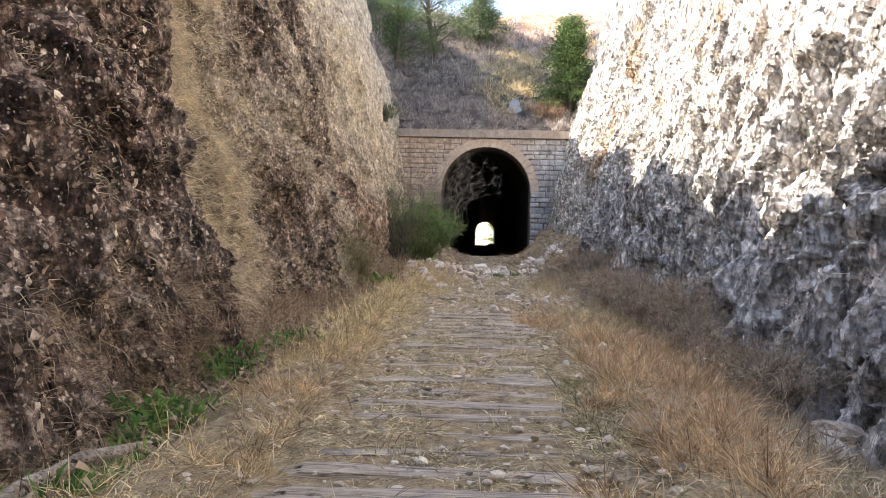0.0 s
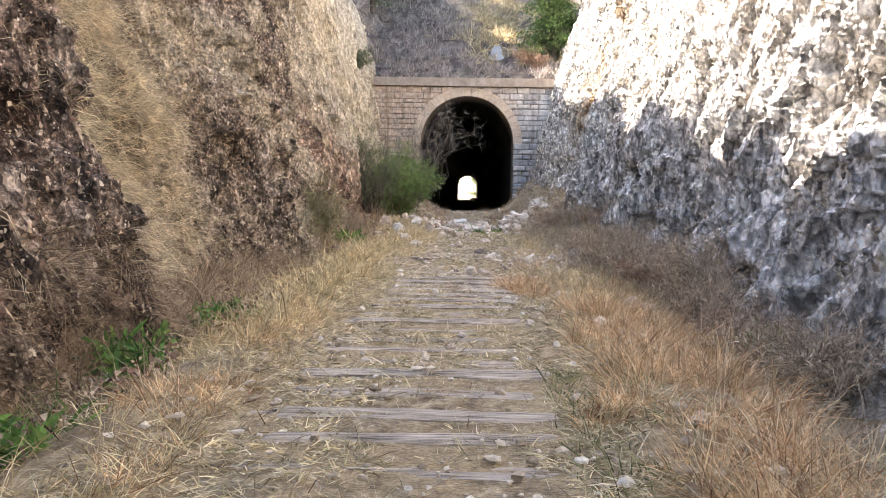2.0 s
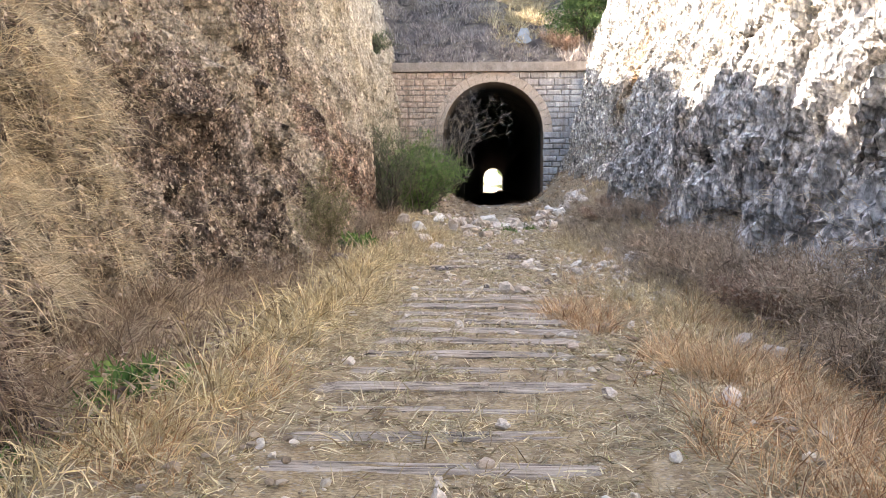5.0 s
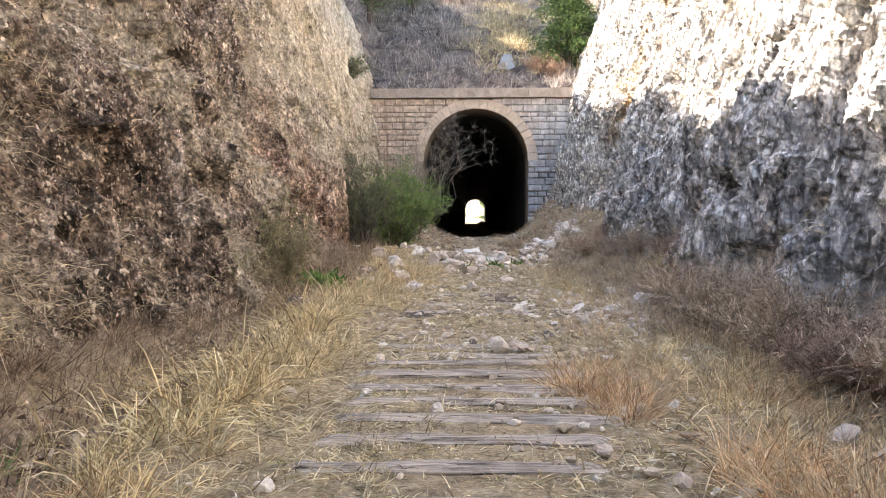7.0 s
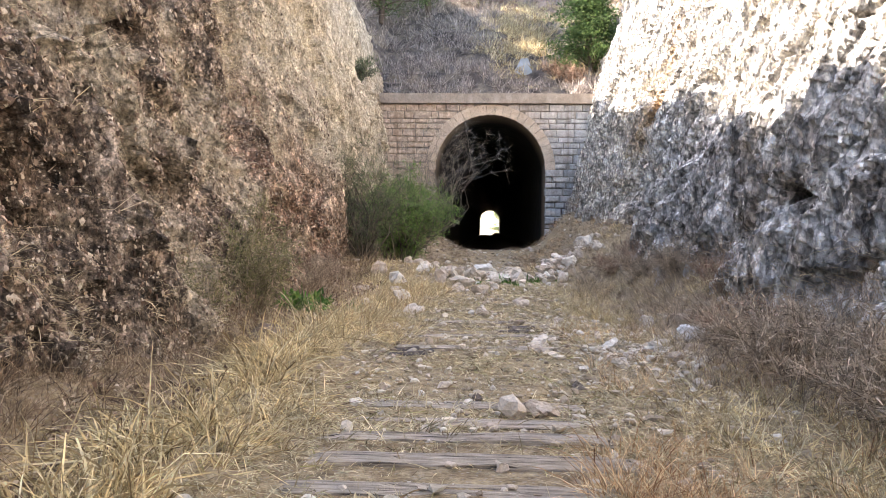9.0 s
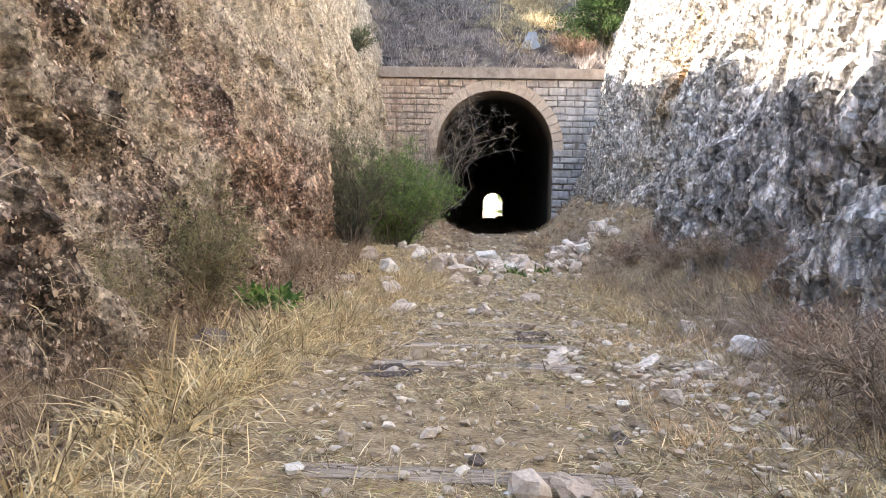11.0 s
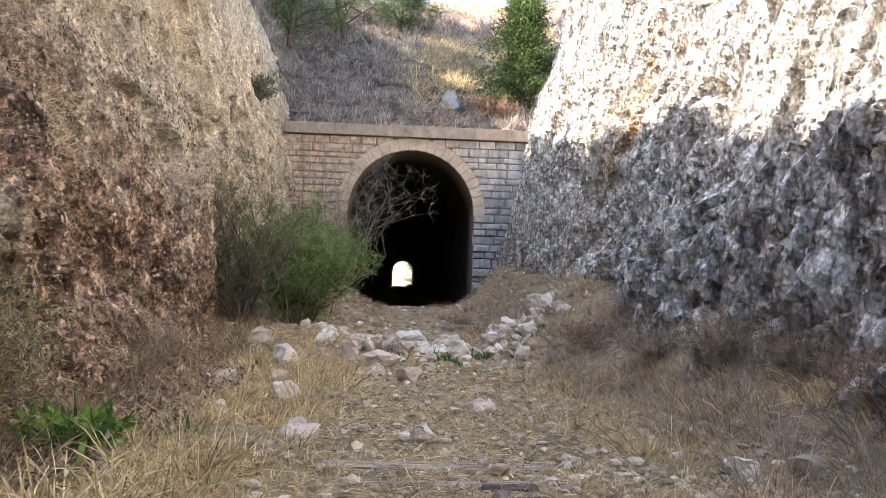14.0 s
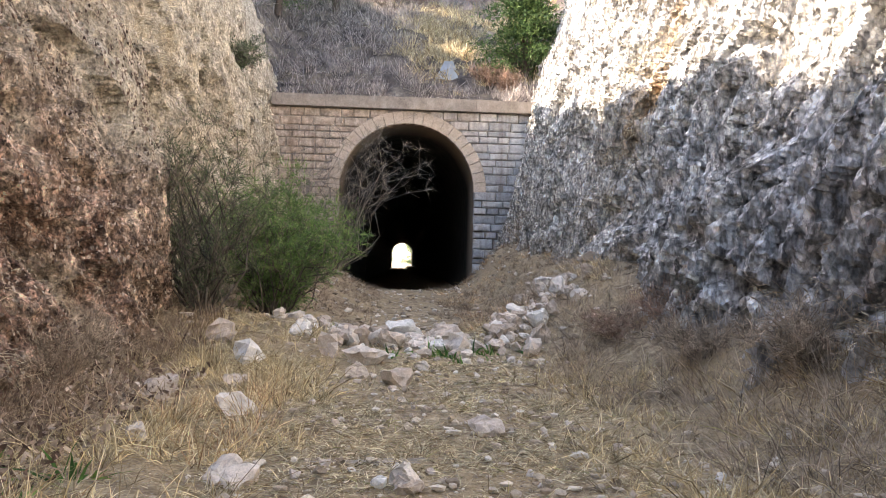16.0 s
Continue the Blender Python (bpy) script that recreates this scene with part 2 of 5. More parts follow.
def rock_right():
    n = Nodes("grey_fractured_rock")
    p = n.where()
    stretched = n.where((1, 1, 0.4), turn=(0.4, 0, 0))
    big = n.noise(p, 0.45, 5)
    mid = n.noise(stretched, 3.2, 8, 0.72)
    fine = n.noise(p, 19, 6, 0.7)
    crack = n.cell(stretched, 4.5, "Distance", "DISTANCE_TO_EDGE")
    grey = n.ramp(mid, [(0.34, (0.06, 0.058, 0.056)), (0.44, (0.41, 0.393, 0.37)), (0.55, (0.64, 0.615, 0.58)), (0.67, (0.85, 0.83, 0.8))])
    buff = n.ramp(mid, [(0.35, (0.13, 0.113, 0.097)), (0.49, (0.5, 0.462, 0.415)), (0.67, (0.82, 0.78, 0.71))])
    c = n.mix(n.ramp(big, [(0.36, (0,)), (0.54, (1,))]), grey, buff)
    # Pale mixes buff far rock with sunlight painted on the upper face.
    c = n.mix(n.attr("pale"), c, n.ramp(mid, [(0.33, (0.3, 0.265, 0.22)), (0.48, (0.64, 0.59, 0.515)), (0.67, (0.86, 0.82, 0.74))]))
    c = n.mix(n.attr("red"), c, n.ramp(mid, [(0.3, (0.3, 0.18, 0.09)), (0.7, (0.55, 0.38, 0.2))]))
    # Crack lines are darkened, painting in the shade of crevices.
    c = n.mix(0.7, c, n.ramp(crack, [(0.0, (0.3,)), (0.12, (1,))]), "MULTIPLY")
    blocky = n.where((1, 1, 0.55), turn=(0.4, 0, 0))
    c = n.mix(0.55, c, n.ramp(n.cell(blocky, 8, "Color"), [(0.22, (0.5,)), (0.5, (1.05,)), (0.75, (1.5,))]), "MULTIPLY")
    c = n.mix(0.55, c, n.ramp(n.cell(blocky, 15, "Color"), [(0.2, (0.4,)), (0.5, (1.05,)), (0.75, (1.55,))]), "MULTIPLY")
    crumb = n.noise(n.where((1, 1, 0.6), turn=(0.45, 0, 0)), 9, 8, 0.75)
    c = n.mix(0.45, c, n.ramp(crumb, [(0.37, (0.32,)), (0.45, (1.0,)), (0.57, (1.35,)), (0.68, (1.7,))]), "MULTIPLY")
    c = n.mix(0.4, c, n.ramp(fine, [(0.38, (0.3,)), (0.49, (1,)), (0.62, (1.5,))]), "MULTIPLY")
    shard = n.cell(blocky, 8, "Distance")
    return n.done(c, [(crack, 0.5, 0.06), (shard, 0.9, 0.12), (n.cell(blocky, 15, "Distance"), 0.9, 0.06), (crumb, 0.8, 0.06), (fine, 0.7, 0.02)])


def soil():
    n = Nodes("dry_trackbed_soil")
    p = n.where()
    big, mid, fine = n.noise(p, 0.8, 4), n.noise(p, 6, 7, 0.7), n.noise(n.where((0.5, 1.2, 1)), 60, 5, 0.7)
    c = n.ramp(mid, [(0.34, (0.12, 0.08, 0.045)), (0.5, (0.32, 0.235, 0.14)), (0.66, (0.58, 0.455, 0.29))])
    c = n.mix(n.ramp(big, [(0.4, (0,)), (0.65, (0.7,))]), c, n.ramp(fine, [(0.3, (0.23, 0.155, 0.08)), (0.7, (0.64, 0.49, 0.275))]))
    stone = n.cell(p, 26)
    c = n.mix(n.ramp(stone, [(0.2, (0.45,)), (0.32, (0,))]), c, (0.42, 0.38, 0.33))
    c = n.mix(0.8, c, n.ramp(fine, [(0.3, (0.45,)), (0.6, (1.1,))]), "MULTIPLY")
    return n.done(c, [(mid, 0.6, 0.05), (stone, 0.4, 0.02), (fine, 0.7, 0.02)])


def hillside():
    n = Nodes("brushy_hillside")
    p = n.where()
    big, mid, fine = n.noise(p, 0.12, 5), n.noise(p, 0.9, 8, 0.7), n.noise(p, 9, 6, 0.7)
    c = n.ramp(mid, [(0.36, (0.05, 0.04, 0.034)), (0.5, (0.15, 0.122, 0.1)), (0.66, (0.34, 0.28, 0.2))])
    c = n.mix(n.attr("red"), c, n.ramp(mid, [(0.3, (0.46, 0.25, 0.16)), (0.7, (0.74, 0.53, 0.42))]))
    c = n.mix(0.8, c, n.ramp(fine, [(0.3, (0.45,)), (0.6, (1.15,))]), "MULTIPLY")
    return n.done(c, [(mid, 0.8, 0.2), (fine, 0.8, 0.06)])


def grassy(name, stops, rough=0.75):
    n = Nodes(name, rough, 0.25)
    c = n.ramp(n.island(), stops)
    c = n.mix(0.5, c, n.ramp(n.noise(n.where(), 1.6, 3), [(0.3, (0.6,)), (0.7, (1.2,))]), "MULTIPLY")
    c = n.mix(0.8, c, n.ramp(n.noise(n.where((1, 1, 0.6)), 7.0, 4, 0.65), [(0.36, (0.35,)), (0.48, (0.95,)), (0.64, (1.6,))]), "MULTIPLY")
    m = n.done(c)
    out = n.t.nodes["Material Output"]
    tr = n.t.nodes.new("ShaderNodeBsdfTranslucent")
    n.put(tr.inputs["Color"], c)
    mx = n.t.nodes.new("ShaderNodeMixShader")
    mx.inputs[0].default_value = 0.25
    n.t.links.new(n.b.outputs[0], mx.inputs[1])
    n.t.links.new(tr.outputs[0], mx.inputs[2])
    n.t.links.new(mx.outputs[0], out.inputs["Surface"])
    return m


def loose_stone(name, tones, random_source):
    n = Nodes(name)
    p = n.where(local=True)
    r = n.island() if random_source == "island" else n.per_object()
    mid, fine = n.noise(n.where(), 9, 7, 0.7), n.noise(n.where(), 55, 5, 0.7)
    c = n.ramp(r, tones)
    c = n.mix(0.75, c, n.ramp(mid, [(0.3, (0.55,)), (0.65, (1.15,))]), "MULTIPLY")
    c = n.mix(0.6, c, n.ramp(fine, [(0.3, (0.6,)), (0.6, (1.1,))]), "MULTIPLY")
    return n.done(c, [(mid, 0.7, 0.03), (fine, 0.5, 0.008)])


def old_wood():
    n = Nodes("weathered_sleeper_wood", 0.85)
    grain = n.noise(n.where((1.2, 26, 26), local=True), 1.6, 8, 0.75)
    big = n.noise(n.where(), 2.5, 4)
    c = n.ramp(grain, [(0.36, (0.06, 0.047, 0.038)), (0.44, (0.33, 0.275, 0.22)), (0.54, (0.57, 0.48, 0.385)), (0.7, (0.76, 0.665, 0.55))])
    c = n.mix(n.ramp(n.per_object(), [(0, (0.15,)), (1, (0.75,))]), c, n.ramp(big, [(0.3, (0.35,)), (0.65, (1.1,))]), "MULTIPLY")
    return n.done(c, [(grain, 1.0, 0.025)])


def cut_stone():
    n = Nodes("portal_ashlar_stone", 0.9)
    p = n.where()
    mid, fine, big = n.noise(p, 5, 7, 0.7), n.noise(p, 34, 5, 0.7), n.noise(p, 0.5, 4)
    c = n.ramp(n.per_object(), [(0, (0.42, 0.4, 0.385)), (0.35, (0.55, 0.53, 0.51)), (0.7, (0.66, 0.635, 0.605)), (1, (0.5, 0.49, 0.485))])
    sep = n.t.nodes.new("ShaderNodeSeparateXYZ")
    n.t.links.new(n.pos.outputs["Position"], sep.inputs[0])
    warm = n.math("ADD", n.math("MULTIPLY", sep.outputs[0], -0.11), n.math("ADD", big, n.math("MULTIPLY", n.math("SUBTRACT", sep.outputs[2], 4.5), 0.07)))
    c = n.mix(n.ramp(warm, [(0.15, (0,)), (0.75, (0.85,))]), c, n.ramp(mid, [(0.3, (0.44, 0.315, 0.225)), (0.7, (0.7, 0.56, 0.43))]))
    streak = n.noise(n.where((2.2, 2.2, 0.12)), 1.5, 5)
    c = n.mix(0.6, c, n.ramp(streak, [(0.33, (0.5, 0.43, 0.38)), (0.5, (1, 1, 1))]), "MULTIPLY")
    c = n.mix(0.8, c, n.ramp(mid, [(0.3, (0.55,)), (0.65, (1.15,))]), "MULTIPLY")
    c = n.mix(0.5, c, n.ramp(fine, [(0.3, (0.6,)), (0.6, (1.1,))]), "MULTIPLY")
    return n.done(c, [(mid, 0.8, 0.05), (fine, 0.6, 0.012)])


def plain(name, low, high, scale=4, rough=0.9, bump=0.03):
    n = Nodes(name, rough)
    a, b = n.noise(n.where(), scale, 7, 0.7), n.noise(n.where(), scale * 9, 5, 0.7)
    c = n.ramp(a, [(0.3, low), (0.7, high)])
    c = n.mix(0.6, c, n.ramp(b, [(0.3, (0.6,)), (0.6, (1.1,))]), "MULTIPLY")
    return n.done(c, [(a, 0.6, bump), (b, 0.5, bump * 0.3)])


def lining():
    """Stone painted tan at the mouth and near black inside, as daylight fades."""
    n = Nodes("painted_dim_lining", 0.95)
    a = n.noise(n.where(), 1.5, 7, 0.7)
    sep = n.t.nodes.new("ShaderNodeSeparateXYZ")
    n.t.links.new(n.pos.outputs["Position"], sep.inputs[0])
    # Depth into the bore drives the painted loss of daylight, with noise.
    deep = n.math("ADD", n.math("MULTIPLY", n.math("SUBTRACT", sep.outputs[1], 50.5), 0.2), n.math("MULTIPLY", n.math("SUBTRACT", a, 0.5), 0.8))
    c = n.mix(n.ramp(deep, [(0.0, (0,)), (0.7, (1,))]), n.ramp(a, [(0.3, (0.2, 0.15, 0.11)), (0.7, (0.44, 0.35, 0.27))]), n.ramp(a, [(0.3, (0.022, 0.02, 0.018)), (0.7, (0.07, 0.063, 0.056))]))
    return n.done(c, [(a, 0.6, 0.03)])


ROCK_L, ROCK_R, SOIL, HILL = rock_left(), rock_right(), soil(), hillside()
STRAW = grassy("straw_grass", [(0, (0.2, 0.13, 0.06)), (0.3, (0.5, 0.375, 0.195)), (0.7, (0.77, 0.62, 0.345)), (1, (0.9, 0.79, 0.53))])
PALE_STRAW = grassy("pale_flattened_straw", [(0, (0.24, 0.165, 0.085)), (0.45, (0.59, 0.49, 0.305)), (0.94, (0.81, 0.71, 0.49)), (0.97, (0.44, 0.4, 0.17)), (1, (0.36, 0.33, 0.14))])
RUST = grassy("rust_coloured_grass", [(0, (0.22, 0.1, 0.045)), (0.3, (0.53, 0.315, 0.16)), (0.6, (0.75, 0.53, 0.3)), (1, (0.84, 0.69, 0.45))])
WALL_STRAW = grassy("hanging_dry_grass", [(0, (0.36, 0.27, 0.165)), (0.5, (0.7, 0.57, 0.37)), (1, (0.92, 0.81, 0.58))])
BROWN_WEED = grassy("brown_dead_weeds", [(0, (0.12, 0.078, 0.05)), (0.5, (0.3, 0.215, 0.145)), (1, (0.6, 0.475, 0.33))])
GREEN_WEED = grassy("green_weeds", [(0, (0.05, 0.11, 0.025)), (0.5, (0.11, 0.23, 0.05)), (1, (0.24, 0.34, 0.09))])
BROOM = grassy("broom_green", [(0, (0.08, 0.15, 0.04)), (0.5, (0.175, 0.29, 0.08)), (1, (0.33, 0.42, 0.15))])
DUSTY_BROOM = grassy("dusty_broom_green", [(0, (0.06, 0.085, 0.04)), (0.5, (0.14, 0.17, 0.08)), (1, (0.27, 0.29, 0.15))])
DUSTY_GREEN = grassy("dusty_green_leaves", [(0, (0.11, 0.125, 0.055)), (0.5, (0.25, 0.24, 0.115)), (1, (0.44, 0.38, 0.2))])
TWIG = grassy("grey_brown_twigs", [(0, (0.16, 0.12, 0.085)), (0.5, (0.4, 0.31, 0.22)), (1, (0.66, 0.54, 0.4))], 0.9)
NEEDLE = grassy("pine_needles", [(0, (0.07, 0.11, 0.05)), (0.5, (0.18, 0.235, 0.11)), (1, (0.36, 0.39, 0.22))])
JUNIPER = grassy("juniper_leaves", [(0, (0.035, 0.07, 0.022)), (0.5, (0.09, 0.15, 0.045)), (1, (0.19, 0.26, 0.085))])
DARK_TWIG = grassy("dark_bare_twigs", [(0, (0.07, 0.055, 0.045)), (0.5, (0.16, 0.13, 0.1)), (1, (0.3, 0.25, 0.2))], 0.9)
BARE_TWIG = grassy("grey_bare_twigs", [(0, (0.13, 0.11, 0.095)), (0.5, (0.24, 0.21, 0.18)), (1, (0.4, 0.36, 0.31))], 0.9)
HILL_TWIG = grassy("hill_brush_twigs", [(0, (0.16, 0.135, 0.125)), (0.5, (0.36, 0.31, 0.28)), (1, (0.62, 0.54, 0.47))], 0.9)
LITTER = grassy("dead_leaf_litter", [(0, (0.09, 0.055, 0.036)), (0.3, (0.24, 0.155, 0.105)), (0.6, (0.4, 0.29, 0.2)), (0.88, (0.56, 0.44, 0.32)), (1, (0.68, 0.57, 0.45))], 0.85)
RED_TWIG = grassy("reddish_dry_twigs", [(0, (0.18, 0.1, 0.07)), (0.5, (0.42, 0.27, 0.19)), (1, (0.6, 0.46, 0.34))], 0.9)
BARK = plain("pine_bark", (0.06, 0.045, 0.035), (0.16, 0.12, 0.09), 8)
WOOD, ASHLAR = old_wood(), cut_stone()
MORTAR = plain("old_mortar", (0.2, 0.17, 0.145), (0.42, 0.37, 0.32), 5)
COPING = plain("stained_coping_stone", (0.22, 0.18, 0.145), (0.46, 0.385, 0.32), 2.2)
ARCH = plain("smooth_tan_arch_stone", (0.44, 0.345, 0.26), (0.66, 0.55, 0.44), 1.6)
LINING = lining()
ROCKS = loose_stone("pale_fallen_rock", [(0, (0.46, 0.365, 0.275)), (0.35, (0.66, 0.55, 0.44)), (0.75, (0.77, 0.68, 0.57)), (1, (0.85, 0.8, 0.71))], "object")
DARK_ROCK = loose_stone("dark_brown_rock", [(0, (0.15, 0.115, 0.1)), (1, (0.32, 0.265, 0.225))], "object")
WHITE_ROCK = loose_stone("white_rock", [(0, (0.78, 0.74, 0.67)), (1, (0.86, 0.83, 0.77))], "object")
PEBBLE = loose_stone("small_pebbles", [(0, (0.3, 0.225, 0.155)), (0.4, (0.55, 0.445, 0.325)), (1, (0.86, 0.77, 0.63))], "island")
CLAST = loose_stone("brown_rock_chips", [(0, (0.07, 0.043, 0.032)), (0.4, (0.23, 0.155, 0.115)), (0.75, (0.46, 0.355, 0.27)), (1, (0.78, 0.68, 0.56))], "island")


# ---- the lie of the land ----
def track_x(y):
    return np.interp(y, [-10, 22, 50], [-0.6, 0.25, 0.5])


def ground_z(x, y):
    x, y = np.asarray(x, float), np.asarray(y, float)
    c = x - track_x(y)
    z = 0.03 * fbm(x * 0.9, y * 0.9, 0, 3, 5) + 0.012 * vnoise(x * 6, y * 6, 0, 9) * step(1.0, 1.4, np.abs(c))
    z = z * (0.6 + 0.4 * step(0.9, 1.5, np.abs(c))) + 0.014 * fbm(x * 2.6, y * 3.2, 0, 2, 6)
    z = z + 0.10 * bell(c, -1.75, 0.5) * step(25, 18, y)                      # grassy shoulder
    z = z - 0.26 * bell(x, -2.75, 0.55) * step(22, 14, y)                     # ditch
    z = z + 0.12 * bell(c, 1.7, 0.6) * step(14, 9, y) - 0.32 * step(2.3, 3.1, x) * step(16, 8, y)
    z = z + 0.28 * bell(y, 30.5, 1.8) * step(26, 29, y) * (0.4 + 0.6 * step(0.2, 1.8, np.abs(x - 0.5)))
    z = z + step(29, 40, y) * step(56, 51, y) * (1.1 * step(1.3, 4.2, x - 0.5) + 1.25 * step(0.7, 3.7, 0.3 - x))
    z = z + 0.6 * step(1.2, 3.2, x) * bell(y, 32.2, 2.6) + 0.3 * step(-0.6, -2.4, x) * bell(y, 29.5, 2.0)
    z = z + 0.45 * step(2.5, 4.2, x) * step(17, 23, y)
    z = z + 0.25 * step(3.1, 4.0, x) * step(8, 16, y) + 0.2 * step(-2.8, -3.6, x)
    z = z + 0.15 * step(30, 46, y) + 0.25 * bell(y, 44.5, 3.0) - 0.5 * step(47, 52, y)
    z = z - 0.6 * step(52, 240, y)
    return z


def rim_left(y):
    h = np.interp(y, [-30, 10, 16.5, 20, 25, 30, 33, 37, 40, 42, 45, 48, 60], [9.9, 10.2, 10.4, 10.8, 11.9, 13.2, 14.2, 14.9, 15.2, 15.5, 16.5, 17.6, 18.5])
    return h + 0.6 * fbm(y * 0.55, 3.1, 0, 4, 40)


def pale_zone(y, z):
    w = y + 0.25 * z + 1.6 * fbm(y * 0.5, z * 0.4, 0, 3, 51)
    return np.maximum(step(25.5, 29.5, w) * (0.25 + 0.75 * step(0.8, 3.0, z - 0.05 * (40 - y))), step(11.5, 15, w) * (0.1 + 0.6 * step(-0.1, 0.5, fbm(y * 0.9 + 0.3 * z, z * 0.5, 0, 4, 57))))


def red_zone(y, z):
    w = y + 1.2 * fbm(y * 0.5, z * 0.5, 0, 3, 52)
    return step(20.5, 23.5, w) * step(33, 30, w) * step(5.5, 2.5, z) * 0.85


def face_left(y, z):
    """How far the left rock face stands from the middle line, outwards negative."""
    x = 3.2 + 0.29 * z + 0.25 * step(34, 46, y) * step(4, 1, z) - 0.25 * step(36, 46, y) * step(4, 8, z)
    x = x + 0.55 * step(9.8, 10.6, y + 0.02 * z) - 0.35 * step(12.5, 17, y)
    x = x - 0.35 * bell(y, 33, 5) * step(1, 4, z) + 0.35 * bell(y, 24.5, 1.2)
    pale = pale_zone(y, z) * step(23, 28, y)
    x = x + 0.32 * fbm(y * 0.45, z * 0.35, 1.7, 3, 11) + pale * (0.3 * vnoise(y * 0.75 + 0.14 * z, z * 0.12, 3.3, 19) + 0.16 * ridged(y * 0.5 + 0.1 * z, z * 0.16, 5.1, 2, 20))
    x = x - (0.16 - 0.06 * pale) * ridged(y * 1.1 + 0.3 * z, z * 0.55, 0.4, 3, 12)
    w = 0.35 * fbm(y * 1.7, z * 1.7, 0, 3, 15)
    firm = 1 - 0.62 * pale
    x = x - facets(y + 0.3 * z + 0.6 * w, z + 0.4 * w, 1.7, 0.8, 13, 0.2, 0.34, 0.05, 0.0) * firm
    x = x - facets(y + 0.25 * z + 0.2 * w, z + 0.2 * w, 4.6, 2.6, 14, 0.12, 0.2, 0.06, 0.0) * firm
    x = x - facets(y + 0.1 * w, z + 0.1 * w, 10, 8.5, 16, 0.06, 0.07, 0.06, 0.03) * (1 - 0.4 * pale)
    x = x - (0.04 * ridged(y * 3.5, z * 1.6, 0.7, 3, 37) + 0.035 * fbm(y * 9, z * 8, 0.3, 2, 38)) * (1 - 0.3 * pale)
    x = x - facets(y + 0.2 * z + 0.9 * w, z + 0.6 * w, 0.75, 0.36, 48, 0.36, 0.55, 0.1, 0.0) * step(8, 14, y) * step(0.2, 1.6, z)
    cleft = np.abs(vnoise(y * 0.7 + 0.12 * z + 0.9 * w, z * 0.22 + 0.4 * w, 6.2, 49))
    x = x + 0.34 * step(0.17, 0.0, cleft) * step(-0.2, 0.2, fbm(y * 0.5, z * 0.5, 3.1, 2, 50))
    x = x + (0.24 * step(0.25, 0.6, fbm(y * 1.9 + 0.5 * z + w, z * 1.0, 4.4, 3, 17)) + 0.09 * step(0.2, 0.6, vnoise(y * 6.5, z * 4.0, 1.4, 18))) * firm
    return -x


def face_right(y, z):
    x = 3.95 + (0.24 + 0.05 * step(32, 42, y)) * z + 0.25 * step(30, 44, y)
    x = x + 0.22 * fbm(y * 0.4, z * 0.4, 2.7, 3, 21)
    x = x - 0.55 * bell(y + 0.12 * z, 47.9, 0.9) * step(2, 4.5, z) - 0.3 * bell(y + 0.2 * z, 39.5, 1.4) * step(1, 4, z)
    s = y + 0.45 * z
    calm = 1 - 0.5 * step(2.4, 4.2, z) * step(32, 22, y)
    w = 0.5 * fbm(y * 1.3, z * 1.3, 0, 4, 25)
    x = x - 0.27 * ridged(s * 0.5 + 0.12 * fbm(y, z, 0, 2, 34), z * 0.12, 1.9, 2, 39)
    x = x - 0.15 * ridged(s * 1.15 + 0.3 * w, z * 0.3, 0.4, 2, 22)
    x = x + 0.75 * step(2.0, 3.4, z + 0.15 * fbm(y, z, 0, 2, 28) - 0.13 * (27 - y)) * bell(y, 28, 5.5)
    x = x - 0.07 * ridged(s * 2.8 + 0.4 * w, z * 0.8, 0.2, 3, 27)
    x = x - facets(s + 0.4 * w, z + 0.5 * w, 1.5, 0.5, 23, 0.18, 0.36, 0.05, 0.0) * calm
    x = x - facets(s + 0.16 * w, z + 0.2 * w, 4.6, 1.2, 24, 0.11, 0.2, 0.04, 0.0) * calm
    x = x - (0.05 * ridged(s * 3.6 + 0.3 * w, z * 1.3, 0.7, 4, 35) + 0.07 * fbm(y * 8 + 3.5 * z, z * 2.4, 0.3, 3, 36)) * calm
    x = x - facets(s + 0.3 * w, z + 0.3 * w, 2.7, 0.8, 45, 0.17, 0.32, 0.05, 0.0) * calm
    cleft = np.abs(vnoise(s * 0.8 + 0.5 * w, z * 0.3 + 0.3 * w, 2.2, 46))
    x = x + 0.42 * step(0.12, 0.0, cleft) * step(-0.15, 0.25, fbm(y * 0.5, z * 0.6, 1.1, 2, 47))
    split = np.abs(vnoise(s * 2.1 + 0.7 * w, z * 0.65 + 0.3 * w, 8.3, 62))
    x = x + 0.2 * step(0.13, 0.0, split) * step(-0.3, 0.2, fbm(y * 0.9, z * 0.9, 5.1, 2, 63)) * (0.35 + 0.65 * step(5, 3, z))
    x = x + 0.22 * step(7, 4, z) * step(0.22, 0.55, fbm(s * 1.9 + 0.6 * w, z * 0.7, 4.4, 3, 29)) + 0.09 * step(7, 4, z) * step(0.2, 0.6, vnoise(y * 6.5 + 3 * z, z * 1.6, 1.4, 30))
    return x


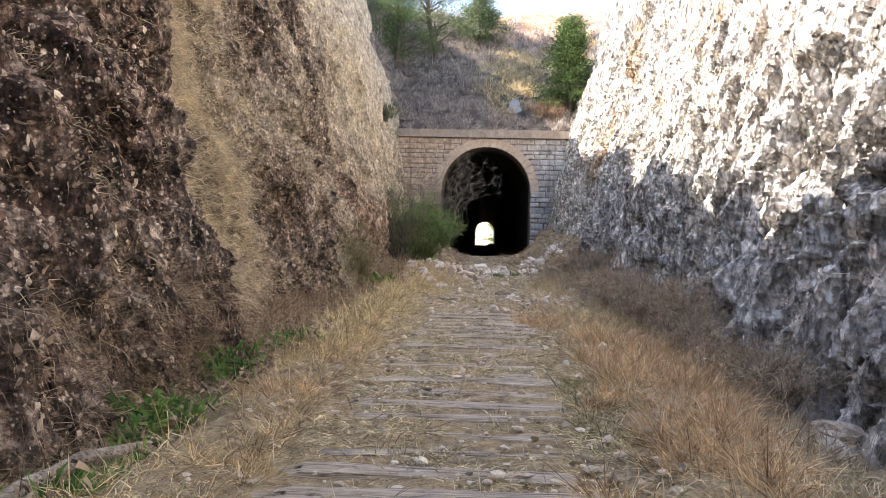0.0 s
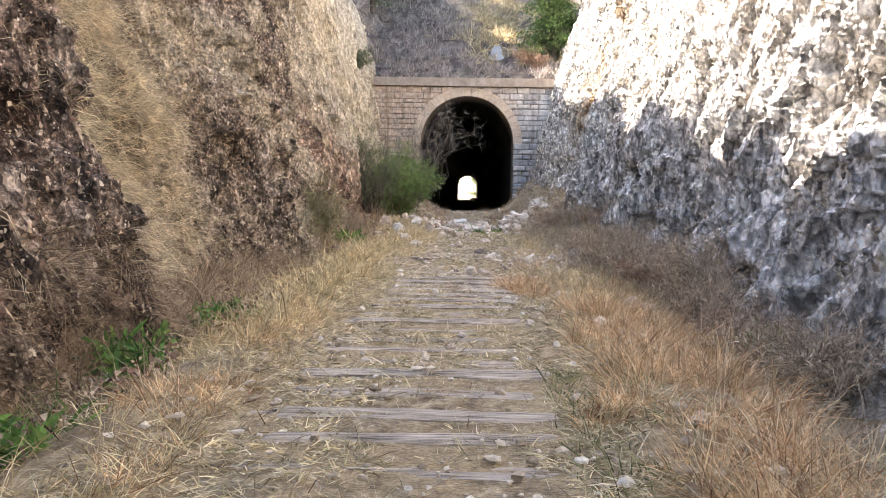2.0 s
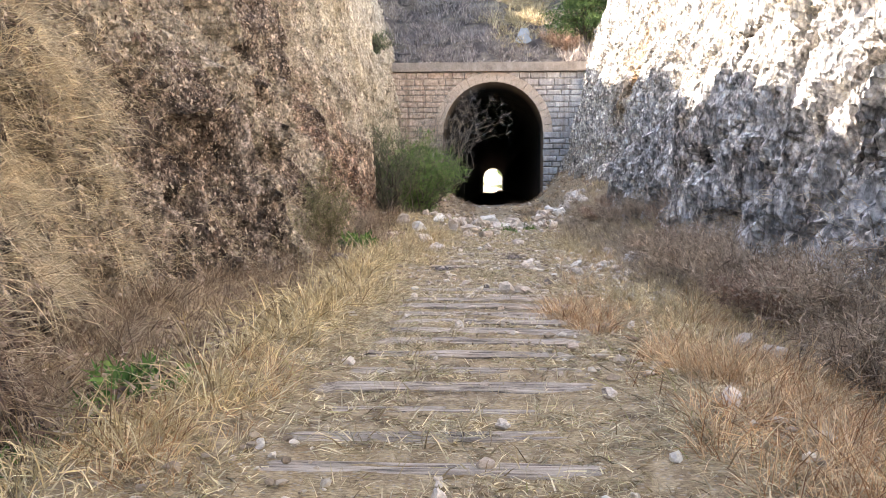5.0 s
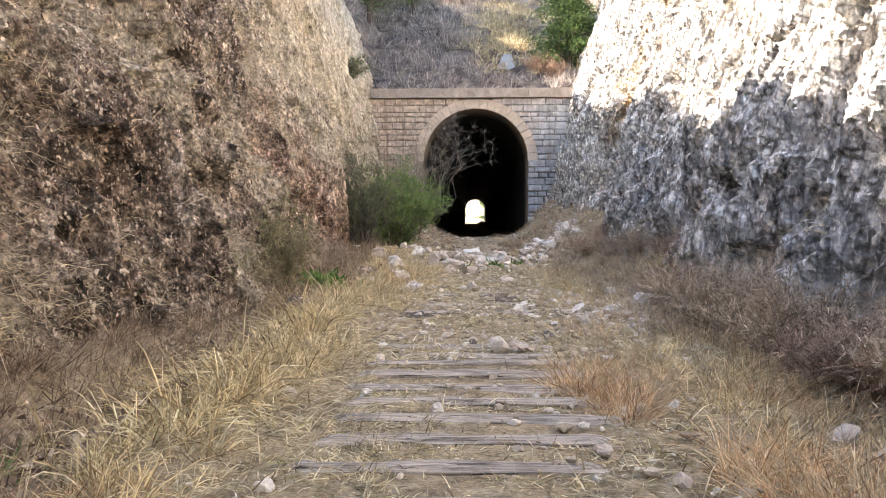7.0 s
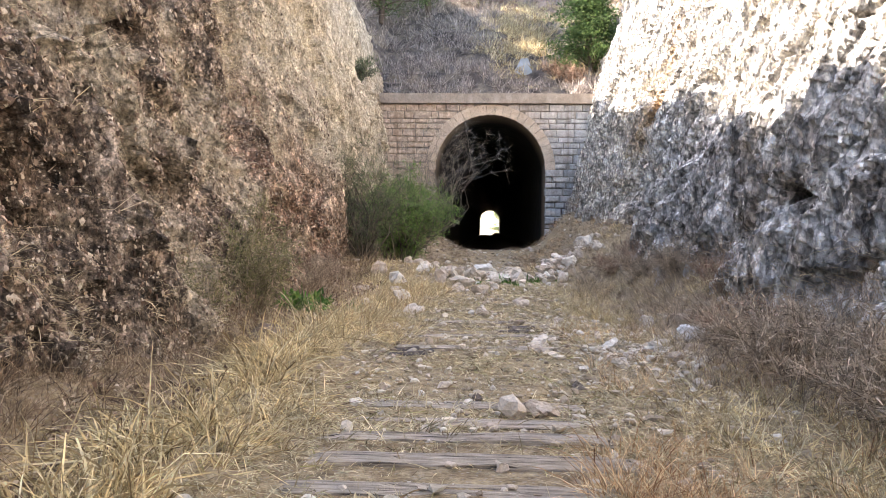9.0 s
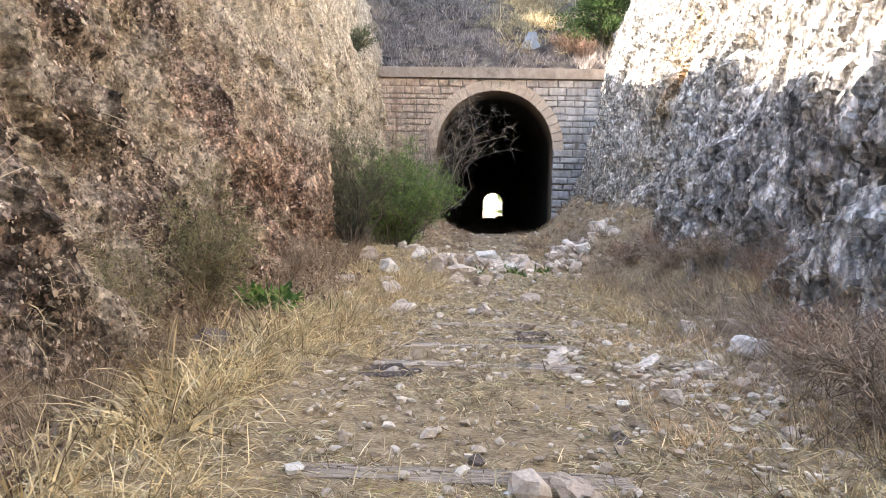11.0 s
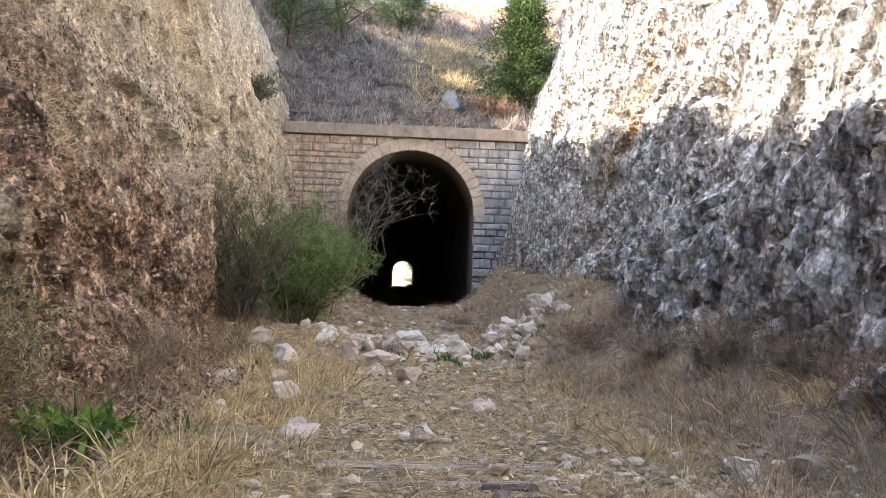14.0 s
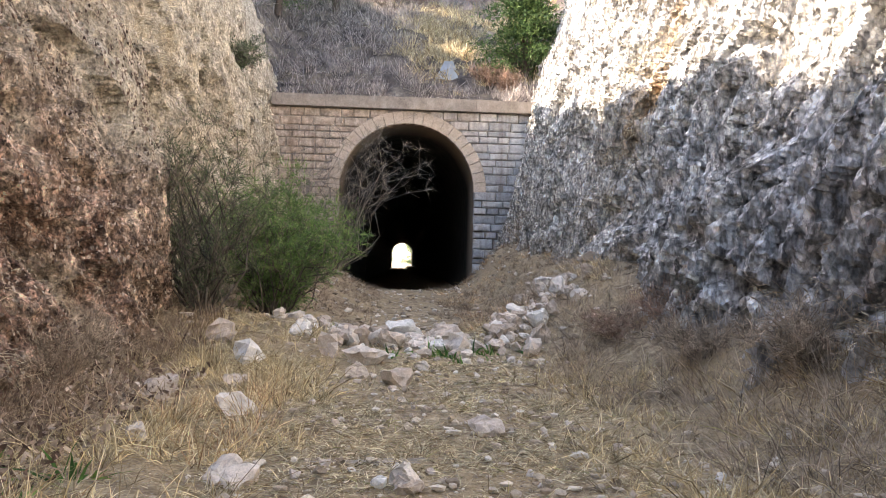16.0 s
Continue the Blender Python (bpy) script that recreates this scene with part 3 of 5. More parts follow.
def hill_z(x, y):
    z = np.interp(y, [50, 51.2, 71, 76, 130, 200, 238, 246], [8.1, 8.35, 21.6, 22.6, 24, 24, 9, 6.9])
    side = np.maximum(np.abs(x - 0.6) - 6.5, 0)
    z = z + np.where(x < 0, np.minimum(side * 2.2, 7.5), np.minimum(side * 0.9, 9)) * step(78, 54, y) + 0.02 * side
    far = step(0, 30, np.abs(x))
    z = z + 0.5 * fbm(x * 0.25, y * 0.25, 0, 4, 31) * step(51.3, 54, y) + far * 2.5 * fbm(x * 0.03, y * 0.03, 0, 3, 33)
    return z


# ---- ground, rock faces, hill ----
def grid_lines(*spans):
    out = []
    for a, b, d in spans:
        out.append(np.arange(a, b, d))
    return np.concatenate(out)


def build_ground():
    xs = np.concatenate([[-900, -300, -100, -40, -15, -8], np.arange(-6, 7.01, 0.13), [9, 15, 40, 100, 300, 900]])
    ys = np.concatenate([[-900, -300, -100, -45, -25, -15], np.arange(-9, 52, 0.13), np.arange(52, 240, 4.0), [243, 250, 270, 320, 500, 1200]])
    gx, gy = np.meshgrid(xs, ys)
    gz = ground_z(np.clip(gx, -5.5, 6.5), gy)
    me = mesh_np("ground", np.stack([gx, gy, gz], -1).reshape(-1, 3), sheet(len(ys), len(xs)), SOIL)
    tagged(new("ground", me), "dry stony earth of an old railway bed", "ground", kind="structure")


def build_face(name, face, rim, sign, material, label):
    ys = np.concatenate([np.arange(-40, -4, 1.2), grid_lines((-4, 4, 0.2), (4, 28, 0.05), (28, 53.2, 0.07))])
    levels = np.concatenate([np.linspace(-0.9, 6.0, 138), np.linspace(6.07, 9.6, 58), np.linspace(9.8, 19.5, 32)])
    outs = np.array([0.6, 1.5, 3, 6, 12, 25, 60, 150, 400, 900])
    top = rim(ys)[:, None]
    zz = np.minimum(levels[None], top)
    yy = np.repeat(ys[:, None], len(levels), 1)
    xx = face(yy, zz)
    over = np.maximum(levels[None] - top, 0)
    xx = xx + sign * over * 0.45
    zz = zz + 0.12 * over
    ox = xx[:, -1:] + sign * outs[None]
    oy = np.repeat(ys[:, None], len(outs), 1)
    oz = zz[:, -1:] + 0.10 * np.minimum(outs, 60)[None] + 0.25 * fbm(ox * 0.3, oy * 0.3, 0, 3, 61)
    x, y, z = np.concatenate([xx, ox], 1), np.concatenate([yy, oy], 1), np.concatenate([zz, oz], 1)
    if sign < 0:
        attrs = {"pale": pale_zone(y, z), "red": red_zone(y, z)}
    else:
        # Pale: buff rock far off; above z 2.6 it brightens the sunlit part by colour.
        attrs = {"pale": np.maximum(0.85 * step(31, 36, y + 0.5 * z + 1.5 * fbm(y * 0.4, z * 0.4, 0, 3, 72)), 0.75 * step(2.6, 4.6, z + 0.8 * fbm(y * 0.6, z * 0.6, 0, 3, 73))), "red": 0.9 * np.clip(bell(y + 0.2 * z, 33.2, 0.9) * step(1.5, 3, z) + bell(y, 16, 1.5) * bell(z, 6.0, 1.2), 0, 1) * step(-0.2, 0.3, fbm(y, z, 0, 3, 71))}
    me = mesh_np(name, np.stack([x, y, z], -1).reshape(-1, 3), sheet(x.shape[0], x.shape[1], flip=sign < 0), material, smooth=False, attrs=attrs)
    tagged(new(name, me), label, "rock face", kind="structure")


def build_hill():
    xs = np.concatenate([[-900, -400, -200, -100, -60, -40, -28, -20], np.arange(-15, 17, 0.4), [20, 28, 40, 60, 100, 200, 400, 900]])
    ys = np.concatenate([[50.75], np.arange(51.0, 72, 0.35), np.arange(72, 110, 1.5), np.arange(112, 250, 6.0)])
    gx, gy = np.meshgrid(xs, ys)
    gz = hill_z(gx, gy)
    red = bell(gx - 5, 0, 5.5) * step(61, 66, gy + 0.3 * (gx - 5)) * step(-0.7, -0.2, fbm(gx * 0.3, gy * 0.3, 0, 3, 77))
    me = mesh_np("hill", np.stack([gx, gy, gz], -1).reshape(-1, 3), sheet(len(ys), len(xs)), HILL, attrs={"red": red})
    tagged(new("hill", me), "brushy dry hillside above the tunnel with bare red earth", "hillside", kind="structure")


build_ground()
build_face("wall_left", face_left, rim_left, -1, ROCK_L, "steep brown conglomerate rock cutting with paler outcrop")
build_face("wall_right", face_right, lambda y: 15.5 + 0.08 * np.clip(y, 0, 40) * 0.5 + 0.5 * fbm(y * 0.4, 9.2, 0, 3, 44), 1, ROCK_R, "steep fractured grey rock cutting, sunlit above")
build_hill()

# ---- tunnel portal ----
AX, AR, ASPRING, PY, TOP = 0.5, 2.9, 4.5, 50.5, 7.96
RING = 0.55


def arch_outline(radius, foot, count=28):
    pts = [(AX - radius, foot)]
    for k in range(count + 1):
        a = math.pi - math.pi * k / count
        pts.append((AX + radius * math.cos(a), ASPRING + radius * math.sin(a)))
    pts.append((AX + radius, foot))
    return pts


def build_portal():
    bm = bmesh.new()
    inner = arch_outline(AR + 0.04, -1.0)
    left, right = -7.0, 8.0
    outer = []
    for k, (x, z) in enumerate(inner):
        if k == 0:
            outer.append((left, -1.0))
        elif k == len(inner) - 1:
            outer.append((right, -1.0))
        else:
            f = (k - 1) / (len(inner) - 3)
            outer.append((left + (right - left) * f, TOP) if 0 < f < 1 else ((left, TOP) if f == 0 else (right, TOP)))
    loops = []
    for y in (PY + 0.07, PY + 0.9):
        loops.append(([bm.verts.new((x, y, z)) for x, z in inner], [bm.verts.new((x, y, z)) for x, z in outer]))
    (fi, fo), (bi, bo) = loops
    for k in range(len(inner) - 1):
        bm.faces.new((fi[k], fi[k + 1], fo[k + 1], fo[k]))
        bm.faces.new((bi[k], bo[k], bo[k + 1], bi[k + 1]))
        bm.faces.new((fi[k], bi[k], bi[k + 1], fi[k + 1]))
        bm.faces.new((fo[k], fo[k + 1], bo[k + 1], bo[k]))
    wall = tagged(new("wall_portal", from_bm("wall_portal", bm, MORTAR)), "cut-stone railway tunnel portal with arched ring", "portal wall", kind="structure")
    # coping
    for x0, x1 in ((-5.35, -3.1), (-3.1, -0.9), (-0.9, 1.25), (1.25, 3.4), (3.4, 6.6)):
        bm = bmesh.new()
        bmesh.ops.create_cube(bm, size=1, matrix=Matrix.Translation(((x0 + x1) / 2, PY + 0.27, TOP + 0.27)) @ Matrix.Diagonal((x1 - x0 - 0.006, 1.1, 0.52, 1)))
        bmesh.ops.bevel(bm, geom=bm.edges[:], offset=0.014, segments=2, affect="EDGES")
        for v in bm.verts:
            v.co += 0.012 * noise.noise_vector(v.co * 2.3)
        part("coping_stone", from_bm("coping_stone", bm, COPING), wall, "stained grey-brown coping stone")
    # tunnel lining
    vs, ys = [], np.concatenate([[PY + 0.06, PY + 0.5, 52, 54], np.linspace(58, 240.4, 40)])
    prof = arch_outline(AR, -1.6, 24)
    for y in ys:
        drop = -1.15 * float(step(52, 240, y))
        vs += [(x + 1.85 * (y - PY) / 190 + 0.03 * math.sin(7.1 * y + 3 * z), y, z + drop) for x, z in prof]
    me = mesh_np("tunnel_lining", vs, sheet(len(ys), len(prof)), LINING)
    tagged(new("tunnel_lining", me), "dark arched tunnel lining, fading daylight painted into its colour", "tunnel", kind="structure")
    bm = bmesh.new()
    for x0, x1, z0, z1 in ((-40, 2.35 - AR, -3, 12), (2.35 + AR, 40, -3, 12), (2.35 - AR, 2.35 + AR, 6.2, 12)):
        bmesh.ops.create_cube(bm, size=1, matrix=Matrix.Translation(((x0 + x1) / 2, 240.8, (z0 + z1) / 2)) @ Matrix.Diagonal((x1 - x0, 0.8, z1 - z0, 1)))
    tagged(new("wall_exit", from_bm("wall_exit", bm, MORTAR)), "plain stone wall around the tunnel's far mouth", "portal wall", kind="structure")
    return wall


WALL = build_portal()


# ---- plants ----
def tufts(rng, cx, cy, cz, blades, tall, spread, width, droop, lean=0.5, up=1.0, bends=2):
    """Blades growing in tufts round the given centres."""
    n = len(cx)
    k = np.repeat(np.arange(n), blades)
    m = len(k)
    ang, rad = rng.uniform(0, 2 * np.pi, m), spread * np.sqrt(rng.uniform(0, 1, m))
    base = np.stack([np.asarray(cx)[k] + rad * np.cos(ang), np.asarray(cy)[k] + rad * np.sin(ang), np.asarray(cz)[k] - 0.02], 1)
    way = np.stack([np.cos(ang) * lean * rng.uniform(0.1, 1, m), np.sin(ang) * lean * rng.uniform(0.1, 1, m), np.full(m, up)], 1)
    swept = rng.normal(size=(n, 3)) * np.array([0.35, 0.35, 0.0])
    way += rng.normal(size=(m, 3)) * 0.36 + swept[k]
    size = (0.35 + 1.05 * rng.uniform(0, 1, n) ** 1.3)[k] * rng.uniform(0.35, 1.25, m) * tall
    return ribbons(base, way, size, width * rng.uniform(0.6, 1.3, m), droop * rng.uniform(0.3, 1.3, m), rng, bends)


def grass(name, label, material, pieces):
    v, f = join(pieces)
    tagged(new(name, mesh_np(name, v, f, material, smooth=False)), label, "grass", kind="stuff")


def scatter(rng, n, x0, x1, y0, y1, patch=0.0, scale=1.2, seed=0):
    """Points strewn over a strip of ground, thinned to patches."""
    x, y = rng.uniform(x0, x1, n), rng.uniform(y0, y1, n)
    keep = fbm(x * scale, y * scale, 0, 2, 80 + seed) > patch
    return x[keep], y[keep]


def on_ground(x, y):
    return x, y, ground_z(x, y)


def ground_grass():
    rng = np.random.default_rng(3)
    # flattened straw between the sleepers
    x, y = scatter(rng, 9500, -1.6, 1.7, 1.5, 32, -0.05, 1.6, 1)
    x = x + track_x(y)
    flat = [tufts(rng, *on_ground(x, y), 10, 0.18, 0.14, 0.0085, 0.45, 2.6, 0.5, 2)]
    flat[0][0][:, 2] += 0.025
    x, y = scatter(rng, 1500, -1.6, 1.7, 1.5, 30, 0.2, 1.6, 2)
    flat.append(tufts(rng, *on_ground(x + track_x(y), y), 12, 0.22, 0.07, 0.006, 0.5, 0.9))
    x, y = scatter(rng, 1900, 1.1, 3.3, 1.5, 26, -0.3, 1.0, 22)
    flat.append(tufts(rng, *on_ground(x, y), 13, 0.3, 0.15, 0.009, 0.6, 1.8, 0.6, 2))
    x, y = scatter(rng, 1000, -2.25, -1.1, 1.5, 28, -0.3, 1.0, 23)
    flat.append(tufts(rng, *on_ground(x, y), 13, 0.3, 0.15, 0.009, 0.6, 1.8, 0.6, 2))
    x, y = scatter(rng, 3200, -1.7, 2.3, 14, 31, -0.15, 1.3, 29)
    flat.append(tufts(rng, *on_ground(x, y), 11, 0.17, 0.15, 0.009, 0.45, 2.2, 0.6, 2))
    x, y = scatter(rng, 4200, -1.5, 1.5, 1.5, 15, -0.2, 1.9, 28)
    flat.append(tufts(rng, *on_ground(x + track_x(y), y), 10, 0.12, 0.16, 0.0075, 0.4, 1.8, 0.7, 2))
    grass("flattened_grass", "pale flattened straw strewn between the sleepers", PALE_STRAW, flat)
    # straw-coloured shoulder
    x, y = scatter(rng, 760, -2.8, -1.25, 8.5, 28, -0.15, 0.9, 3)
    x = x + 0.5 * (y > 20) + 0.25 * fbm(y * 0.8, 0, 0, 2, 96)
    tall = [tufts(rng, *on_ground(x, y), 26, 0.6, 0.12, 0.009, 0.85, 0.9, bends=3)]
    x, y = scatter(rng, 420, 1.2, 3.0, 11, 24, 0.0, 0.8, 4)
    tall.append(tufts(rng, *on_ground(x, y), 30, 0.36, 0.15, 0.006, 0.8, 1.1))
    x, y = scatter(rng, 240, -2.7, -1.6, 12, 20, -0.2, 0.9, 46)
    tall.append(tufts(rng, *on_ground(x, y), 30, 0.85, 0.1, 0.0135, 1.1, 0.9, bends=3))
    x, y = scatter(rng, 280, 1.8, 3.1, 10.5, 16.5, -0.3, 0.8, 44)
    tall.append(tufts(rng, *on_ground(x, y), 24, 0.45, 0.15, 0.0085, 1.0, 1.2))
    x, y = scatter(rng, 620, -3.2, -0.8, 18.5, 30, -0.2, 0.8, 5)
    tall.append(tufts(rng, *on_ground(x, y), 20, 0.48, 0.13, 0.009, 0.75, 0.8))
    x, y = scatter(rng, 560, 1.5, 4.0, 21.5, 33, -0.2, 0.8, 6)
    tall.append(tufts(rng, *on_ground(x, y), 20, 0.48, 0.13, 0.009, 0.75, 0.8))
    x, y = scatter(rng, 170, -2.2, -1.3, 1.5, 9, 0.0, 0.7, 24)
    tall.append(tufts(rng, *on_ground(x, y), 30, 0.4, 0.14, 0.006, 0.8, 1.1))
    x, y = scatter(rng, 170, 2.0, 3.9, 13, 30, 0.1, 0.8, 54)
    tall.append(tufts(rng, *on_ground(x, y), 26, 0.7, 0.12, 0.006, 0.8, 0.8, bends=3))
    x, y = scatter(rng, 130, -2.9, -0.9, 18.5, 24, -0.2, 0.9, 55)
    tall.append(tufts(rng, *on_ground(x, y), 34, 0.7, 0.16, 0.006, 1.0, 1.1, bends=3))
    grass("straw_grass", "tall golden straw grass along the track shoulders", STRAW, tall)
    # rust-coloured grass
    x, y = scatter(rng, 1150, 0.95, 2.8, 1.5, 14.5, -0.3, 1.0, 7)
    x = (x - 0.95) * np.interp(y, [2, 6.5, 10], [0.55, 0.72, 1.0]) + 0.95 + 0.2 * fbm(y * 0.7, 2, 0, 2, 95)
    rust = [tufts(rng, *on_ground(x, y), 34, 0.44, 0.15, 0.0055, 0.5, 0.8, bends=3)]
    x, y = scatter(rng, 260, 1.2, 2.8, 13, 21, 0.05, 0.7, 27)
    rust.append(tufts(rng, *on_ground(x, y), 26, 0.3, 0.14, 0.0055, 0.5, 0.8))
    x, y = scatter(rng, 320, -2.15, -1.35, 1.5, 11, 0.0, 1.0, 8)
    rust.append(tufts(rng, *on_ground(x, y), 30, 0.33, 0.12, 0.0055, 0.55, 0.9))
    x, y = scatter(rng, 160, -2.6, -1.0, 19, 26, 0.0, 0.9, 9)
    rust.append(tufts(rng, *on_ground(x, y), 24, 0.4, 0.12, 0.006, 0.4, 0.7))
    x, y = scatter(rng, 380, 1.6, 4.8, 31, 50, -0.2, 0.6, 10)
    rust.append(tufts(rng, *on_ground(x, y), 26, 0.34, 0.16, 0.009, 0.5, 0.8))
    grass("rust_grass", "feathery rust-brown dry grass beside the track", RUST, rust)
    # dead weeds at the foot of the faces
    pale = []
    x, y = scatter(rng, 900, -3.7, -2.6, 8, 30, -0.35, 0.9, 11)
    weeds = [tufts(rng, *on_ground(x, y), 24, 0.6, 0.16, 0.0065, 0.4, 0.8)]
    x, y = scatter(rng, 700, 2.4, 4.3, 4, 34, -0.1, 0.9, 12)
    pale.append(tufts(rng, *on_ground(x, y), 24, 0.6, 0.2, 0.006, 0.45, 0.9))
    x, y = scatter(rng, 230, 2.6, 4.3, 17, 31, -0.1, 0.9, 51)
    pale.append(tufts(rng, *on_ground(x, y), 28, 0.65, 0.2, 0.0065, 0.5, 0.8))
    x, y = scatter(rng, 2000, -5, 5, 32, 50, -0.4, 0.7, 13)
    keep = np.abs(x - 0.4) > 0.9
    weeds.append(tufts(rng, *on_ground(x[keep], y[keep]), 24, 0.34, 0.15, 0.009, 0.5, 0.9))
    x, y = scatter(rng, 150, 2.2, 3.9, 14, 30, 0.0, 0.9, 53)
    pale.append(tufts(rng, *on_ground(x, y), 20, 0.75, 0.12, 0.0065, 0.5, 0.6, bends=3))
    x, y = scatter(rng, 700, -3.7, -2.2, 3, 16, -0.35, 0.9, 57)
    weeds.append(tufts(rng, *on_ground(x, y), 24, 0.42, 0.17, 0.008, 0.6, 1.0))
    grass("pale_weeds", "pale grey-brown dry weeds along the grey rock", TWIG, pale)
    grass("dead_weeds", "brown dead weeds at the foot of the rock faces", BROWN_WEED, weeds)
    # green leaves in the ditch
    x, y = scatter(rng, 620, -3.0, -2.0, 3.3, 12.0, 0.05, 1.1, 14)
    keep = x < -2.0 - 0.09 * (y - 3.3)
    x, y = x[keep], y[keep]
    x2, y2 = rng.normal(-2.75, 0.25, 26), rng.normal(21.8, 0.35, 26)
    x3, y3 = rng.normal(0.9, 0.5, 22), rng.normal(28.9, 0.25, 22)
    x, y = np.concatenate([x, x2, x3]), np.concatenate([y, y2, y3])
    green = [tufts(rng, *on_ground(x, y), 16, 0.32, 0.12, 0.032, 0.5, 0.9)]
    x, y = scatter(rng, 200, -3.0, -2.2, 3.5, 12, 0.0, 1.1, 15)
    green.append(tufts(rng, *on_ground(x, y), 12, 0.4, 0.08, 0.008, 0.5, 0.6))
    x, y = scatter(rng, 150, 0.85, 1.6, 3.0, 8.0, -0.1, 1.1, 47)
    low = tufts(rng, *on_ground(x, y), 14, 0.24, 0.1, 0.01, 0.6, 1.2)
    grass("low_weeds", "low grey-green weeds beside the sleepers", DUSTY_GREEN, [low])
    grass("green_weeds", "fresh green weeds growing in the ditch", GREEN_WEED, green)


def wall_grass():
    rng = np.random.default_rng(8)

    def hang(face, side, y, z, blades, tall, spread, width, droop, out=0.6):
        x = face(y, z)
        k = np.repeat(np.arange(len(y)), blades)
        m = len(k)
        base = np.stack([x[k] + 0.03 * side, y[k] + rng.normal(size=m) * spread, z[k] + rng.normal(size=m) * spread], 1)
        base[:, 0] = face(base[:, 1], base[:, 2]) - 0.03 * side
        way = np.stack([side * out * rng.uniform(0.3, 1, m), rng.normal(size=m) * 0.35, rng.uniform(0.0, 0.7, m)], 1)
        size = rng.uniform(0.6, 1.3, len(y))[k] * rng.uniform(0.5, 1.1, m) * tall
        return ribbons(base, way, size, width * rng.uniform(0.6, 1.3, m), droop * rng.uniform(0.5, 1.2, m), rng, 2)

    def left(n, y0, y1, z0, z1, bias=None, **kw):
        z = rng.uniform(z0, z1, n)
        y = rng.uniform(y0, y1, n) if bias is None else bias + rng.normal(size=n) * (y1 - y0) / 2 + 0.2 * z
        return hang(face_left, 1, y, z, **kw)

    soft = dict(spread=0.09, width=0.006, droop=0.95)
    pieces = [left(520, 0, 1.8, 0.4, 7.5, bias=11.6, blades=32, tall=0.78, spread=0.14, width=0.008, droop=0.9),
              left(44, 6, 22, 0.8, 6.5, blades=3, tall=1.1, spread=0.05, width=0.007, droop=1.0, out=0.8),
              left(260, 0, 2.4, 0.4, 7.5, bias=12.0, blades=20, tall=0.5, **soft),
              left(260, 0, 1.4, 2.2, 9, bias=23.0, blades=28, tall=0.5, spread=0.14, width=0.006, droop=0.9),
              left(120, 27, 33, 5.0, 9.5, blades=26, tall=0.6, **soft),
              left(620, 3, 24, 0.4, 7, blades=16, tall=0.34, **soft),
              left(160, 10, 27, 0.1, 1.2, blades=20, tall=0.4, **soft),
              left(130, 24, 46, 0.5, 9, blades=16, tall=0.4, **soft)]
    z = rng.uniform(3.5, 7.5, 90)
    pieces.append(hang(face_right, -1, rng.uniform(10, 30, 90), z, 20, 0.4, 0.1, 0.007, 0.9))
    y = rng.normal(33.5, 0.9, 90)
    pieces.append(hang(face_right, -1, y, rng.uniform(1.5, 6.5, 90), 20, 0.45, 0.12, 0.009, 0.9))
    y = rng.uniform(5, 45, 150)
    pieces.append(hang(face_right, -1, y, rng.uniform(0.2, 1.4, 150), 18, 0.45, 0.12, 0.007, 0.6))
    grass("hanging_grass", "dry straw grass hanging from ledges of the rock", WALL_STRAW, pieces)
    dark = [left(190, 2.5, 9.8, -0.2, 1.0, blades=30, tall=0.6, spread=0.12, width=0.006, droop=1.1),
            left(620, 3, 26, 0.2, 6, blades=12, tall=0.22, spread=0.1, width=0.006, droop=0.9),
            hang(face_right, -1, rng.uniform(5, 46, 200), rng.uniform(0.1, 4, 200), 12, 0.22, 0.1, 0.006, 0.9)]
    grass("wall_weeds", "thin dark dead weeds clinging to the rock", BROWN_WEED, dark)


def leaf_litter():
    """Dead leaves and flakes of earth caught on the brown rock and strewn along its foot."""
    rng = np.random.default_rng(31)
    n = 22000
    y, z = 2.5 + 26 * rng.uniform(0, 1, n) ** 1.15, 6.8 * rng.uniform(0, 1, n) ** 1.35
    keep = fbm(y * 0.7, z * 0.7, 0, 3, 98) > -0.35
    y, z = y[keep], z[keep]
    base = np.stack([face_left(y, z) - 0.01, y, z], 1)
    way = np.stack([rng.uniform(0.1, 1, len(y)), rng.normal(size=len(y)) * 0.8, rng.normal(size=len(y)) * 0.7 - 0.1], 1)
    a = ribbons(base, way, rng.uniform(0.03, 0.11, len(y)), rng.uniform(0.012, 0.035, len(y)), rng.uniform(0, 0.4, len(y)), rng, 2)
    x, y = scatter(rng, 10000, -3.7, -2.1, 2.5, 28, -0.35, 0.8, 41)
    base = np.stack([x, y, ground_z(x, y) + rng.uniform(0, 0.22, len(x))], 1)
    b = ribbons(base, rng.normal(size=(len(x), 3)), rng.uniform(0.04, 0.11, len(x)), rng.uniform(0.02, 0.045, len(x)), rng.uniform(0, 0.4, len(x)), rng, 2)
    v, f = join([a, b])
    tagged(new("leaf_litter", mesh_np("leaf_litter", v, f, LITTER, smooth=False)), "dead brown leaves and flakes on the brown rock", "leaves", kind="stuff")


